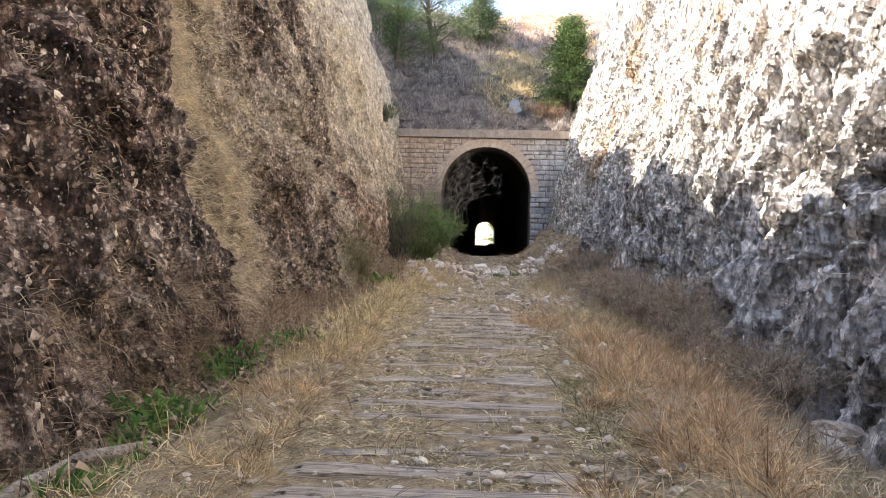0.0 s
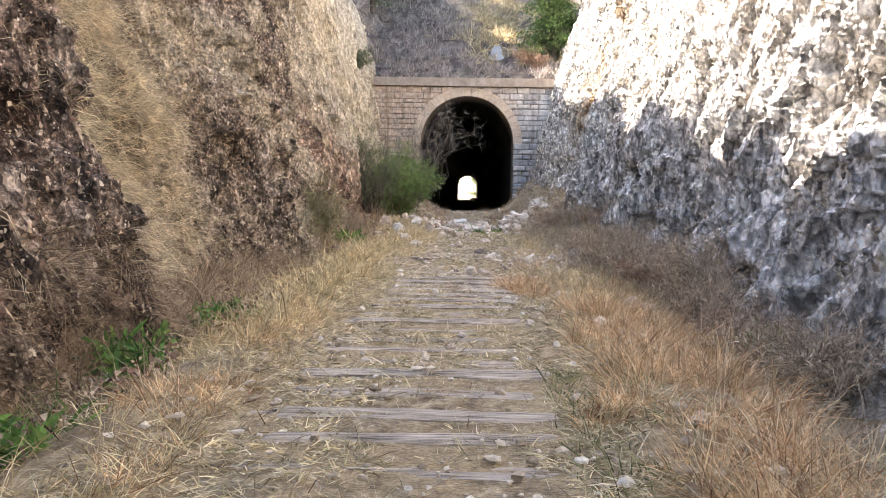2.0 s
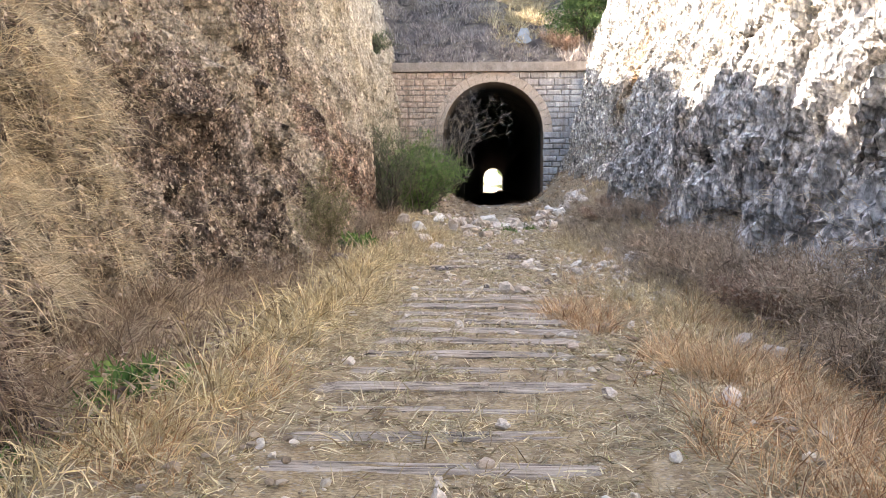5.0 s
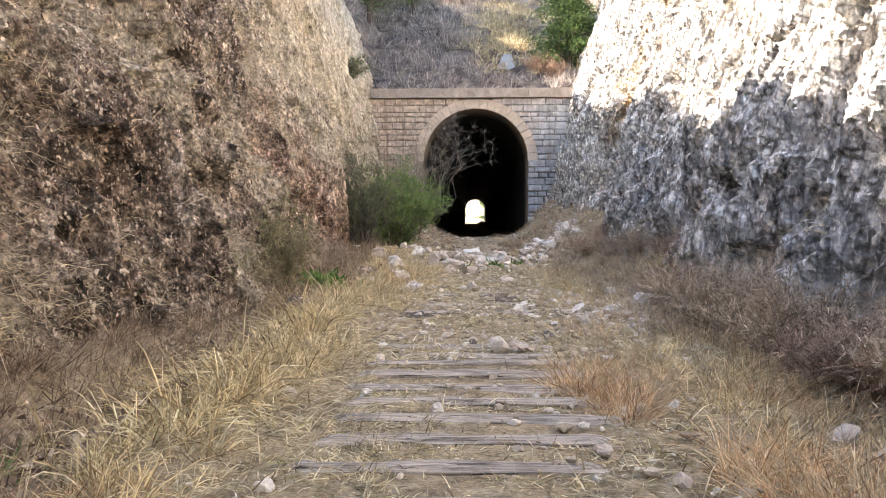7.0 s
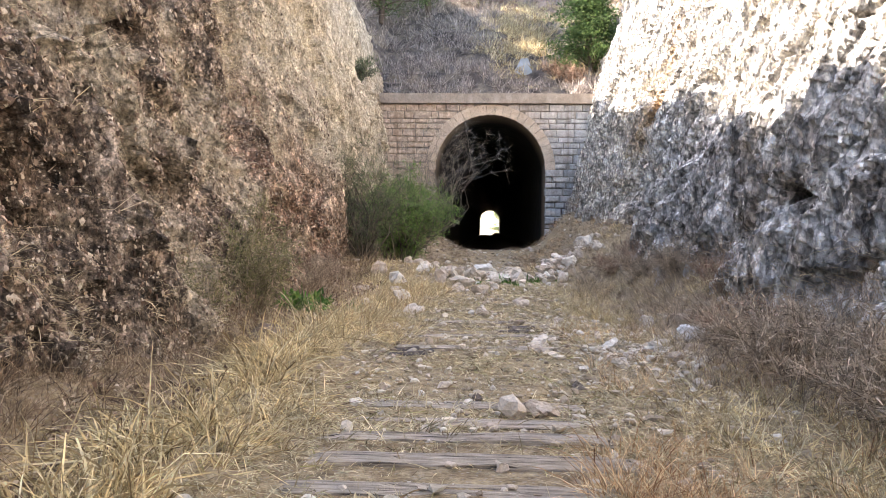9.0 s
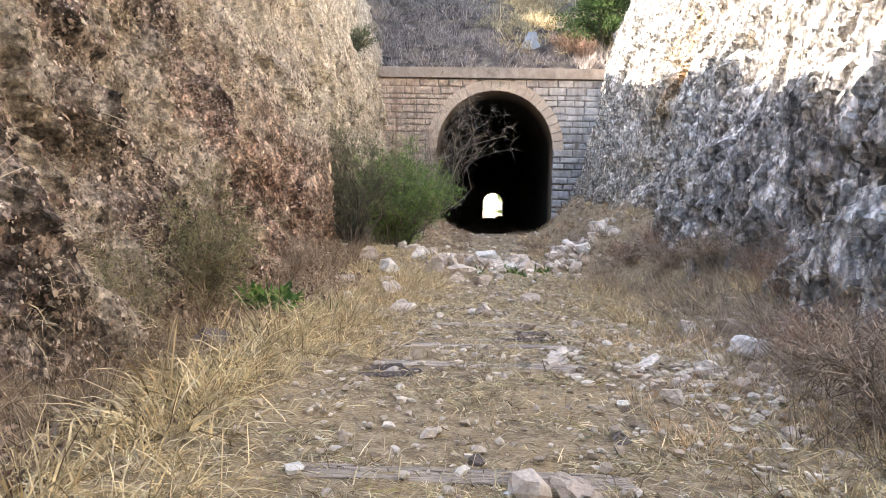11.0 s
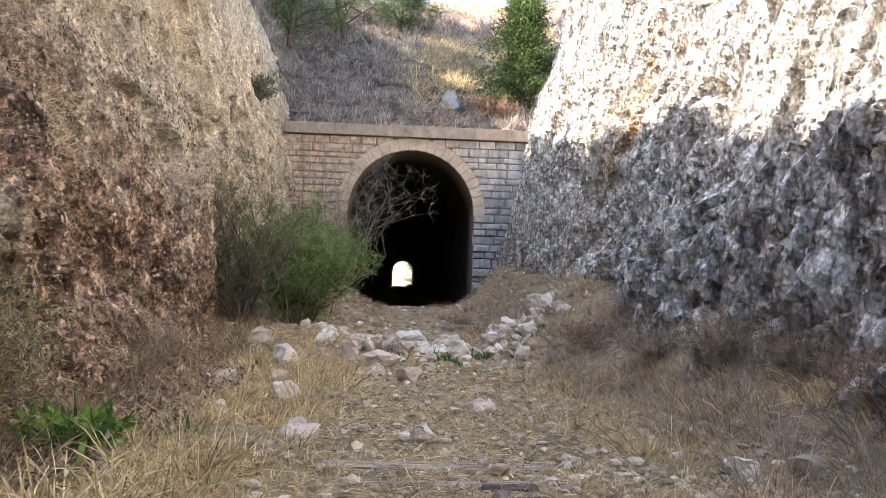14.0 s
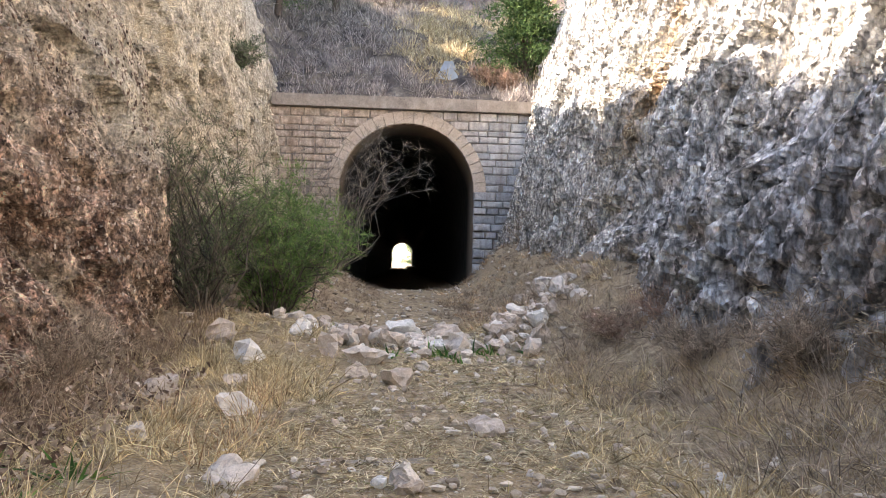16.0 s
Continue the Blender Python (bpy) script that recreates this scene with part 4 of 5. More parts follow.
def hill_grass():
    rng = np.random.default_rng(12)
    x, y = rng.uniform(-8, 9, 1200), 51.3 + 20 * rng.uniform(0, 1, 1200) ** 1.2
    # Straw colour goes where sun falls, grey brush where the slope is shaded.
    lit = (fbm(x * 0.35, y * 0.35, 0, 2, 90) + 0.12 * (x - 2) + 0.03 * (y - 58) > 0.3) | ((x > 0.5) & (y > 53.5) & (y < 63) & (rng.uniform(0, 1, len(x)) < 0.6))
    a = [tufts(rng, x[lit], y[lit], hill_z(x[lit], y[lit]), 20, 0.9, 0.25, 0.032, 0.4, 0.8)]
    grass("hill_grass", "pale dry grass on the hillside above the portal", STRAW, a)
    b = [tufts(rng, x[~lit], y[~lit], hill_z(x[~lit], y[~lit]), 30, 0.85, 0.3, 0.032, 0.1, 0.6)]
    grass("hill_brush", "grey leafless brush on the hillside above the portal", HILL_TWIG, b)
    # Brighter straw puts the sunlit patch of grass into the colour.
    x, y = rng.normal(2.3, 1.3, 260), rng.normal(59.5, 2.4, 260)
    grass("sunlit_patch_grass", "dry hillside grass, coloured bright tan for a sunlit patch", PALE_STRAW, [tufts(rng, x, y, hill_z(x, y), 22, 0.9, 0.3, 0.035, 0.4, 0.8)])
    x, y = rng.uniform(-14, 16, 300), rng.uniform(73, 90, 300)
    grass("far_brush", "scrubby dry brush on the far hillside", BROWN_WEED, [tufts(rng, x, y, hill_z(x, y), 22, 1.0, 0.6, 0.05, 0.3, 0.7)])


def limb(rng, start, end, r0, r1, wobble=0.06, steps=6, sides=5):
    t = np.linspace(0, 1, steps)[:, None]
    pts = start + (end - start) * t
    size = np.linalg.norm(end - start)
    pts[1:-1] += rng.normal(size=(steps - 2, 3)) * wobble * size
    pts[:, 2] += 0.10 * size * np.sin(t[:, 0] * np.pi)
    return pts, tube(pts, np.linspace(r0, r1, steps), sides)


def shrub(name, x, y, wide, tall, stems, twigs, leaves, leaf_mat, label, category="shrub", seed=0, leaf=(0.09, 0.008), twig_mat=None, upright=1.0, base=None, lean=(0, 0), twig_len=1.0, twig_wide=(0.003, 0.006), twig_up=0.6, stem=1.0):
    """A shrub of many stems; twigs spring from the stems, leaves from the twigs."""
    rng = np.random.default_rng(200 + seed)
    z = float(ground_z(x, y)) if base is None else base
    top = tagged(new(name), label, category)
    top.location = (x, y, z - 0.04)
    wood, tips = [], []
    for k in range(stems):
        a, r = rng.uniform(0, 2 * np.pi), math.sqrt(rng.uniform(0, 1))
        h = tall * rng.uniform(0.55, 1.0) * (1 - 0.35 * r * r)
        end = np.array([math.cos(a) * r * wide / 2 + lean[0] * h, math.sin(a) * r * wide / 2 + lean[1] * h, h * upright])
        start = np.array([math.cos(a) * 0.06 * wide * r, math.sin(a) * 0.06 * wide * r, 0])
        pts, t = limb(rng, start, end, stem * (0.005 + 0.004 * tall), 0.002, 0.07, 7, 4)
        wood.append(t)
        tips.append(pts)
    pts = np.concatenate([p[1:] for p in tips])
    at = pts[rng.integers(0, len(pts), twigs)] + rng.normal(size=(twigs, 3)) * 0.03
    way = rng.normal(size=(twigs, 3)) * 0.6 + np.array([0, 0, twig_up]) + at * np.array([0.4, 0.4, 0.1]) / max(tall, 0.5)
    size = rng.uniform(0.12, 0.42, twigs) * min(0.5 + 0.3 * tall, 1.1) * twig_len
    part("branchwork", mesh_np("branchwork", *join(wood), twig_mat or TWIG, smooth=True), top)
    tv, tf = ribbons(at, way, size, rng.uniform(*twig_wide, twigs), rng.uniform(-0.1, 0.3, twigs), rng, 2)
    tagged(part("twig_mass", mesh_np("twig_mass", tv, tf, twig_mat or TWIG, smooth=False), top), kind="stuff")
    if leaves:
        k = rng.integers(0, twigs, leaves)
        w = way[k] / np.linalg.norm(way[k], axis=1, keepdims=True)
        lp = at[k] + w * (size[k] * rng.uniform(0.1, 1.0, leaves))[:, None]
        lv, lf = ribbons(lp, w + rng.normal(size=(leaves, 3)) * 0.55, rng.uniform(0.5, 1.2, leaves) * leaf[0], np.full(leaves, leaf[1]), rng.uniform(-0.1, 0.4, leaves), rng, 2)
        part("foliage", mesh_np("foliage", lv, lf, leaf_mat, smooth=False), top)
    return top


def tree(name, x, y, z, tall, crown, clumps, per, leaf_mat, label, leaf, seed, start=0.25, trunk_r=0.16, clump_r=0.35):
    """Tapered trunk, a limb to each clump of leaves, clumps strewn through an uneven crown."""
    rng = np.random.default_rng(500 + seed)
    top = tagged(new(name), label, "tree")
    top.location = (x, y, z - 0.15)
    trunk = np.stack([0.03 * tall * vnoise(np.linspace(0, 3, 12), seed, 0, 3), 0.03 * tall * vnoise(np.linspace(0, 3, 12), seed, 5, 3), np.linspace(0, tall * 0.95, 12)], 1)
    part("trunk", mesh_np("trunk", *tube(trunk, np.linspace(trunk_r, 0.03, 12), 9), BARK), top)
    limbs, leaves = [], []
    for k in range(clumps):
        f = start + (1 - start) * rng.uniform(0, 1) ** 0.9
        a = rng.uniform(0, 2 * np.pi)
        r = crown(f) * rng.uniform(0.25, 1.0) * (0.8 + 0.35 * math.sin(3 * a + seed))
        root = np.array([np.interp(max(f - 0.1, 0.1) * tall, trunk[:, 2], trunk[:, i]) for i in range(3)])
        tip = np.array([root[0] + math.cos(a) * r, root[1] + math.sin(a) * r, f * tall + 0.05 * r])
        limbs.append(limb(rng, root, tip, 0.012 * tall * 0.4, 0.008, 0.06, 5, 4)[1])
        c = tip + rng.normal(size=(per, 3)) * clump_r * np.array([1, 1, 0.6])
        leaves.append(ribbons(c, rng.normal(size=(per, 3)) + np.array([math.cos(a), math.sin(a), 0.5]) * 0.8, rng.uniform(0.6, 1.3, per) * leaf[0], np.full(per, leaf[1]), rng.uniform(0, 0.3, per), rng, 2))
    part("branchwork", mesh_np("branchwork", *join(limbs), BARK), top)
    part("crown", mesh_np("crown", *join(leaves), leaf_mat, smooth=False), top)
    return top


ground_grass()
wall_grass()
leaf_litter()
hill_grass()
shrub("broom_bush", -2.3, 32.6, 3.3, 3.0, 130, 5600, 42000, BROOM, "tall green broom bush at the foot of the rock", seed=1, leaf=(0.13, 0.011), twig_mat=DARK_TWIG)
shrub("broom_bush", -3.05, 29.7, 2.3, 3.4, 46, 2600, 9000, DUSTY_BROOM, "tall sparse dusty green broom bush against the rock", seed=2, leaf=(0.11, 0.01), twig_mat=DARK_TWIG, twig_wide=(0.005, 0.009))
shrub("green_shrub", -3.25, 20.6, 1.3, 1.7, 46, 2200, 11000, DUSTY_GREEN, "dusty green shrub at the foot of the brown rock", seed=3, leaf=(0.06, 0.012))
shrub("green_shrub", -3.4, 18.7, 1.0, 1.0, 26, 1000, 2500, DUSTY_GREEN, "small dusty green shrub beside the ditch", seed=4, leaf=(0.06, 0.012))
shrub("bare_tree", -2.3, 46.5, 6.2, 7.0, 46, 4600, 1200, DUSTY_GREEN, "nearly leafless grey shrub in front of the tunnel mouth", seed=5, twig_mat=BARE_TWIG, lean=(0.19, 0.0), twig_len=1.5, leaf=(0.05, 0.014), twig_wide=(0.004, 0.009), twig_up=0.3, stem=0.5)
shrub("cliff_shrub", float(face_left(np.array(44.5), np.array(8.2))) + 0.15, 44.5, 2.2, 1.3, 40, 1900, 5200, DUSTY_BROOM, "grey-green shrub rooted on the pale cliff beside the portal", seed=6, leaf=(0.12, 0.02), base=7.9, twig_mat=DARK_TWIG, twig_wide=(0.006, 0.012), lean=(0.35, 0.0))
for x, y in ((5.0, 53.0), (4.3, 53.6)):
    shrub("dry_shrub", x, y, 1.8, 1.1, 36, 1800, 2200, RED_TWIG, "reddish dry shrub on the bank under the juniper", seed=int(10 * x), leaf=(0.14, 0.03), base=float(hill_z(x, y)), twig_mat=RED_TWIG, twig_wide=(0.008, 0.016))
for k, (x, y, w, h) in enumerate(((3.3, 8.4, 1.5, 0.8), (3.45, 9.6, 1.4, 1.0), (3.3, 10.9, 1.5, 1.05), (3.5, 12.2, 1.6, 1.15), (3.3, 13.5, 1.5, 1.0), (3.4, 14.9, 1.6, 1.05), (3.2, 16.8, 1.6, 1.05), (3.6, 18.3, 1.4, 1.0),
                                  (3.75, 23.9, 1.2, 0.65), (3.5, 25.8, 1.2, 0.6), (3.4, 28.4, 1.3, 0.7))):
    near = y < 17
    shrub("dry_shrub", x + 0.1 * math.sin(5 * k), y, w * (1.15 + 0.25 * math.sin(3 * k)), h * (0.85 + 0.2 * math.cos(4 * k)), 60 if near else 40, 3800 if near else 1900, 4500 if near else 1300, TWIG,
          "tangled grey-brown leafless shrub against the grey rock", seed=20 + k, leaf=(0.08, 0.011), upright=0.95, twig_mat=(TWIG, RED_TWIG, TWIG)[k % 3], twig_wide=(0.004, 0.008), lean=(-0.2, 0.15 * math.sin(2 * k)))
shrub("grey_green_shrub", 2.95, 8.9, 1.1, 0.5, 40, 1500, 3600, DUSTY_GREEN, "low grey-green shrub among the dry ones", seed=60, leaf=(0.07, 0.013))
for k, (x, y, w, h) in enumerate(((-3.3, 25.2, 1.1, 0.9), (-4.6, 42.0, 1.5, 1.4), (4.6, 44.5, 1.4, 1.0))):
    shrub("dry_shrub", x, y, w, h, 30, 1400, 1400, BROWN_WEED, "brown dry shrub at the foot of the rock", seed=40 + k, leaf=(0.05, 0.01))
for k, (x, y, w, h, m) in enumerate(((3.75, 20.9, 1.2, 0.8, RED_TWIG), (3.95, 22.4, 1.2, 0.75, TWIG), (3.85, 27.4, 1.2, 0.7, RED_TWIG), (3.7, 17.2, 1.2, 0.9, TWIG))):
    shrub("dry_shrub", x, y, w, h, 30, 1100, 700, BROWN_WEED, "tall reddish-brown dry shrub against the grey rock" if m is RED_TWIG else "fine grey leafless shrub against the grey rock",
          seed=70 + k, leaf=(0.06, 0.007), twig_mat=m, lean=(-0.12, 0.1 * math.sin(2 * k)))
shrub("leafy_plant", -2.6, 21.3, 0.8, 0.42, 26, 130, 420, GREEN_WEED, "low broad-leaved green plant beside the brown rock", "plant", seed=90, leaf=(0.19, 0.05), twig_mat=GREEN_WEED)
shrub("leafy_plant", -2.55, 5.9, 0.8, 0.4, 24, 130, 380, GREEN_WEED, "low broad-leaved green plant in the ditch", "plant", seed=91, leaf=(0.16, 0.045), twig_mat=GREEN_WEED)
shrub("leafy_plant", -2.35, 10.3, 0.6, 0.34, 20, 100, 260, GREEN_WEED, "low broad-leaved green plant in the ditch", "plant", seed=93, leaf=(0.13, 0.035), twig_mat=GREEN_WEED)
shrub("leafy_plant", -2.65, 8.4, 0.9, 0.4, 24, 130, 380, GREEN_WEED, "low broad-leaved green plant in the ditch", "plant", seed=92, leaf=(0.16, 0.045), twig_mat=GREEN_WEED)
tree("pine_tree", -3.9, 61.5, float(hill_z(-3.9, 61.5)), 14, lambda f: 4.6 * (1.15 - f), 130, 220, NEEDLE, "tall pine with sparse drooping limbs on the hillside", (0.34, 0.045), 1, 0.2, 0.24, 0.5)
tree("pine_tree", -6.4, 58.0, float(hill_z(-6.4, 58.0)), 10, lambda f: 3.8 * (1.1 - f), 150, 190, JUNIPER, "dense dark green conifer on the hillside", (0.2, 0.03), 2, 0.08, 0.2, 0.45)
tree("pine_tree", -0.2, 65.0, float(hill_z(-0.2, 65.0)), 6.0, lambda f: 2.4 * (1.15 - f), 70, 200, NEEDLE, "light green young pine on the hillside", (0.3, 0.045), 3, 0.15, 0.14, 0.4)
tree("pine_tree", -12.5, 70.0, float(hill_z(-12.5, 70.0)), 13, lambda f: 3.6 * (1.15 - f), 40, 150, NEEDLE, "tall pine on the upper hillside", (0.34, 0.05), 4, 0.2, 0.2, 0.45)
tree("juniper_tree", 6.3, 54.2, float(hill_z(6.3, 54.2)), 6.6, lambda f: 3.0 * max(0.0, 1.03 - f) ** 0.7, 120, 160, JUNIPER, "bushy green juniper beside the portal, lit by the sun", (0.22, 0.055), 5, 0.06, 0.15, 0.36)
for k, (x, y) in enumerate(((-9, 262), (5.6, 264), (-2, 330))):
    tree("far_tree", x, y, -0.7, 9, lambda f: 3.4 * (1.15 - f), 30, 120, JUNIPER, "sunlit green tree beyond the far tunnel mouth", (0.5, 0.1), 10 + k, 0.15, 0.2, 0.6)


def cactus():
    top = tagged(new("prickly_pear"), "small dark green prickly pear beside the grey rock", "cactus")
    x, y = 4.35, 32.4
    top.location = (x, y, float(ground_z(x, y)) - 0.03)
    for dx, z, w, h, turn in ((0, 0.24, 0.15, 0.25, 4), (-0.14, 0.13, 0.09, 0.14, 28)):
        bm = bmesh.new()
        bmesh.ops.create_uvsphere(bm, u_segments=16, v_segments=10, radius=1, matrix=Matrix.Translation((dx, 0, z)) @ pose(0, 0, 0, 0, turn, 10) @ Matrix.Diagonal((w, 0.04, h, 1)))
        part("pad", from_bm("pad", bm, plain("cactus_green", (0.02, 0.06, 0.03), (0.05, 0.11, 0.06), 9), True), top)


cactus()


# ---- rocks ----
def rock_mesh(name, seed, material, subdiv=2, rough=0.85):
    rng = random.Random(seed)
    bm = bmesh.new()
    bmesh.ops.create_icosphere(bm, subdivisions=subdiv, radius=0.5)
    planes = [(Vector((rng.gauss(0, 1), rng.gauss(0, 1), rng.gauss(0, 1))).normalized(), rng.uniform(0.2, 0.4)) for _ in range(12)]
    off = Vector((seed * 3.7, seed * 1.3, 0))
    for v in bm.verts:
        for nrm, d in planes:
            s = v.co.dot(nrm) - d
            if s > 0:
                v.co -= nrm * s * 0.92
        v.co += 0.16 * rough * noise.noise_vector(v.co * 2.1 + off) + 0.13 * rough * noise.noise_vector(v.co * 6 + off)
    return from_bm(name, bm, material, False)


ROCK_MESHES = [rock_mesh("rock", 30 + k, ROCKS, 3 if k < 4 else 2) for k in range(10)]
DARK_MESHES = [rock_mesh("dark_rock", 60 + k, DARK_ROCK, 3) for k in range(3)]
WHITE_MESHES = [rock_mesh("white_rock", 70 + k, WHITE_ROCK, 3) for k in range(3)]


def rock(name, meshes, x, y, size, label, group="", flat=0.7, turn=None, rng=random, long=1.0):
    ob = new(name, rng.choice(meshes))
    h = size * flat
    ob.matrix_world = Matrix.Translation((x, y, float(ground_z(x, y)) + 0.27 * h)) @ pose(0, 0, 0, rng.uniform(-18, 18), rng.uniform(-18, 18), rng.uniform(0, 360) if turn is None else turn) @ Matrix.Diagonal((size * long * 1.05, size, h * 1.15, 1))
    return tagged(ob, label, "rock", group)


def build_rocks():
    r = random.Random(4)
    rock("white_rock", WHITE_MESHES, 0.22, 30.6, 0.62, "bright white boulder on the rubble before the tunnel", flat=0.75, turn=20, rng=r, long=1.25)
    rock("rock", ROCK_MESHES[:4], 0.95, 30.9, 0.62, "pinkish flat boulder beside the white one", flat=0.5, turn=0, rng=r, long=1.2)
    rock("white_rock", WHITE_MESHES, 2.93, 19.75, 0.42, "long white boulder among small fallen stones", flat=0.7, turn=-35, rng=r, long=1.5)
    for x, y, s in ((-1.4, 24.5, 0.42), (-1.03, 22.4, 0.4), (-2.4, 25.2, 0.4), (-2.02, 23.5, 0.26), (0.85, 23.9, 0.28), (0.09, 26.5, 0.42), (-0.4, 28.1, 0.6), (-1.83, 27.4, 0.5),
                    (-0.9, 28.5, 0.5), (-2.4, 28.4, 0.55), (0.14, 22.2, 0.24), (0.85, 19.1, 0.27), (0.38, 15.4, 0.3), (0.62, 15.45, 0.22), (0.86, 11.85, 0.17), (2.46, 12.2, 0.22),
                    (1.72, 18.9, 0.24), (2.18, 18.6, 0.26), (2.4, 19.3, 0.2), (3.05, 20.8, 0.36), (2.6, 20.9, 0.3), (1.58, 17.4, 0.2), (0.19, 9.6, 0.1), (0.92, 10.2, 0.12), (0.09, 10.5, 0.09),
                    (1.61, 9.8, 0.18), (2.61, 11.8, 0.26), (-0.78, 13.3, 0.12), (-1.34, 13.1, 0.13), (1.31, 21.4, 0.2), (1.64, 19.5, 0.17), (0.68, 21.1, 0.18), (1.27, 21.3, 0.15),
                    (0.15, 22.1, 0.2), (-1.71, 26.0, 0.3), (-2.35, 25.6, 0.3), (3.0, 6.5, 0.26), (-0.4, 26.9, 0.3), (0.45, 27.6, 0.28), (2.3, 17.9, 0.24), (2.75, 18.9, 0.22)):
        rock("rock", ROCK_MESHES, x, y, s, "pale angular fallen rock lying on the dry track bed", "fallen rocks", r.uniform(0.55, 0.85), rng=r, long=r.uniform(1, 1.4))
    rock("grey_boulder", ROCK_MESHES[:4], 3.4, 7.2, 0.48, "grey rough boulder at the foot of the grey rock", flat=0.5, rng=r, long=1.3)
    rock("flat_stone", ROCK_MESHES[4:], 3.12, 6.75, 0.34, "flat pinkish stone beside a grey boulder", flat=0.4, turn=10, rng=r, long=1.5)
    for x, y, s in ((-2.62, 19.2, 0.6), (0.61, 20.3, 0.2), (1.02, 16.4, 0.17), (0.1, 15.9, 0.13)):
        rock("dark_rock", DARK_MESHES, x, y, s, "dark brown weathered rock on the track bed", "dark rocks", 0.62, rng=r)
    for k in range(190):
        u = r.random()
        if u < 0.55:
            f = r.random()
            x, y = 0.9 + 2.9 * f + r.gauss(0, 0.3), 29.3 + 4.6 * f * f + r.gauss(0, 0.7)
        else:
            f = r.random()
            x, y = 0.9 - 2.6 * f + r.gauss(0, 0.25), 29.6 + 0.8 * f + r.gauss(0, 0.7)
        s = 0.14 + 0.36 * r.random() ** 2
        rock("rubble_stone", ROCK_MESHES, x, y, s, "pale broken stone in the rubble before the tunnel", "rubble pile", r.uniform(0.6, 0.9), rng=r, long=r.uniform(1, 1.3))
    for k in range(210):
        if k < 80:
            x, y = r.gauss(2.3, 0.5), r.gauss(19.2, 1.3)
        else:
            y = r.uniform(7, 30)
            x = r.uniform(-1.2, 2.0) + float(track_x(y))
        rock("small_stone", ROCK_MESHES[4:], x, y, 0.05 + 0.1 * r.random() ** 1.5, "small pale stone on the dry track bed", "small stones", 0.7, rng=r)


def pebbles():
    rng = np.random.default_rng(17)
    ico = bmesh.new()
    bmesh.ops.create_icosphere(ico, subdivisions=1, radius=0.5)
    iv = np.array([v.co[:] for v in ico.verts])
    it = np.array([[v.index for v in f.verts] for f in ico.faces])
    ico.free()

    def strew(p, size, squash):
        n = len(p)
        v = iv[None] * (1 + 0.28 * rng.normal(size=(n, len(iv), 1))) * size[:, None, None] * squash * rng.uniform(0.7, 1.3, (n, 1, 3))
        return (v + p[:, None]).reshape(-1, 3), (np.arange(n)[:, None, None] * len(iv) + it[None]).reshape(-1, 3)

    x, y = scatter(rng, 4200, -1.6, 2.2, 2, 32, -0.1, 0.9, 21)
    x = x + track_x(y)
    s = 0.02 + 0.065 * rng.uniform(0, 1, len(x)) ** 3
    a = strew(np.stack([x, y, ground_z(x, y) + 0.015 + 0.25 * s], 1), s, np.array([1.2, 1, 0.7]))
    x, y = rng.normal(2.2, 0.8, 1700), rng.normal(19.3, 2.0, 1700)
    s = 0.02 + 0.085 * rng.uniform(0, 1, len(x)) ** 3
    b = strew(np.stack([x, y, ground_z(x, y) + 0.2 * s], 1), s, np.array([1.2, 1, 0.7]))
    x, y = rng.uniform(-3.6, 4.4, 1500), rng.uniform(28, 48, 1500)
    s = 0.03 + 0.12 * rng.uniform(0, 1, len(x)) ** 3
    c = strew(np.stack([x, y, ground_z(x, y) + 0.2 * s], 1), s, np.array([1.2, 1, 0.7]))
    v, f = join([a, b, c])
    tagged(new("gravel", mesh_np("gravel", v, f, PEBBLE, smooth=False)), "small pale stones and gravel strewn over the track bed", "gravel", kind="stuff")


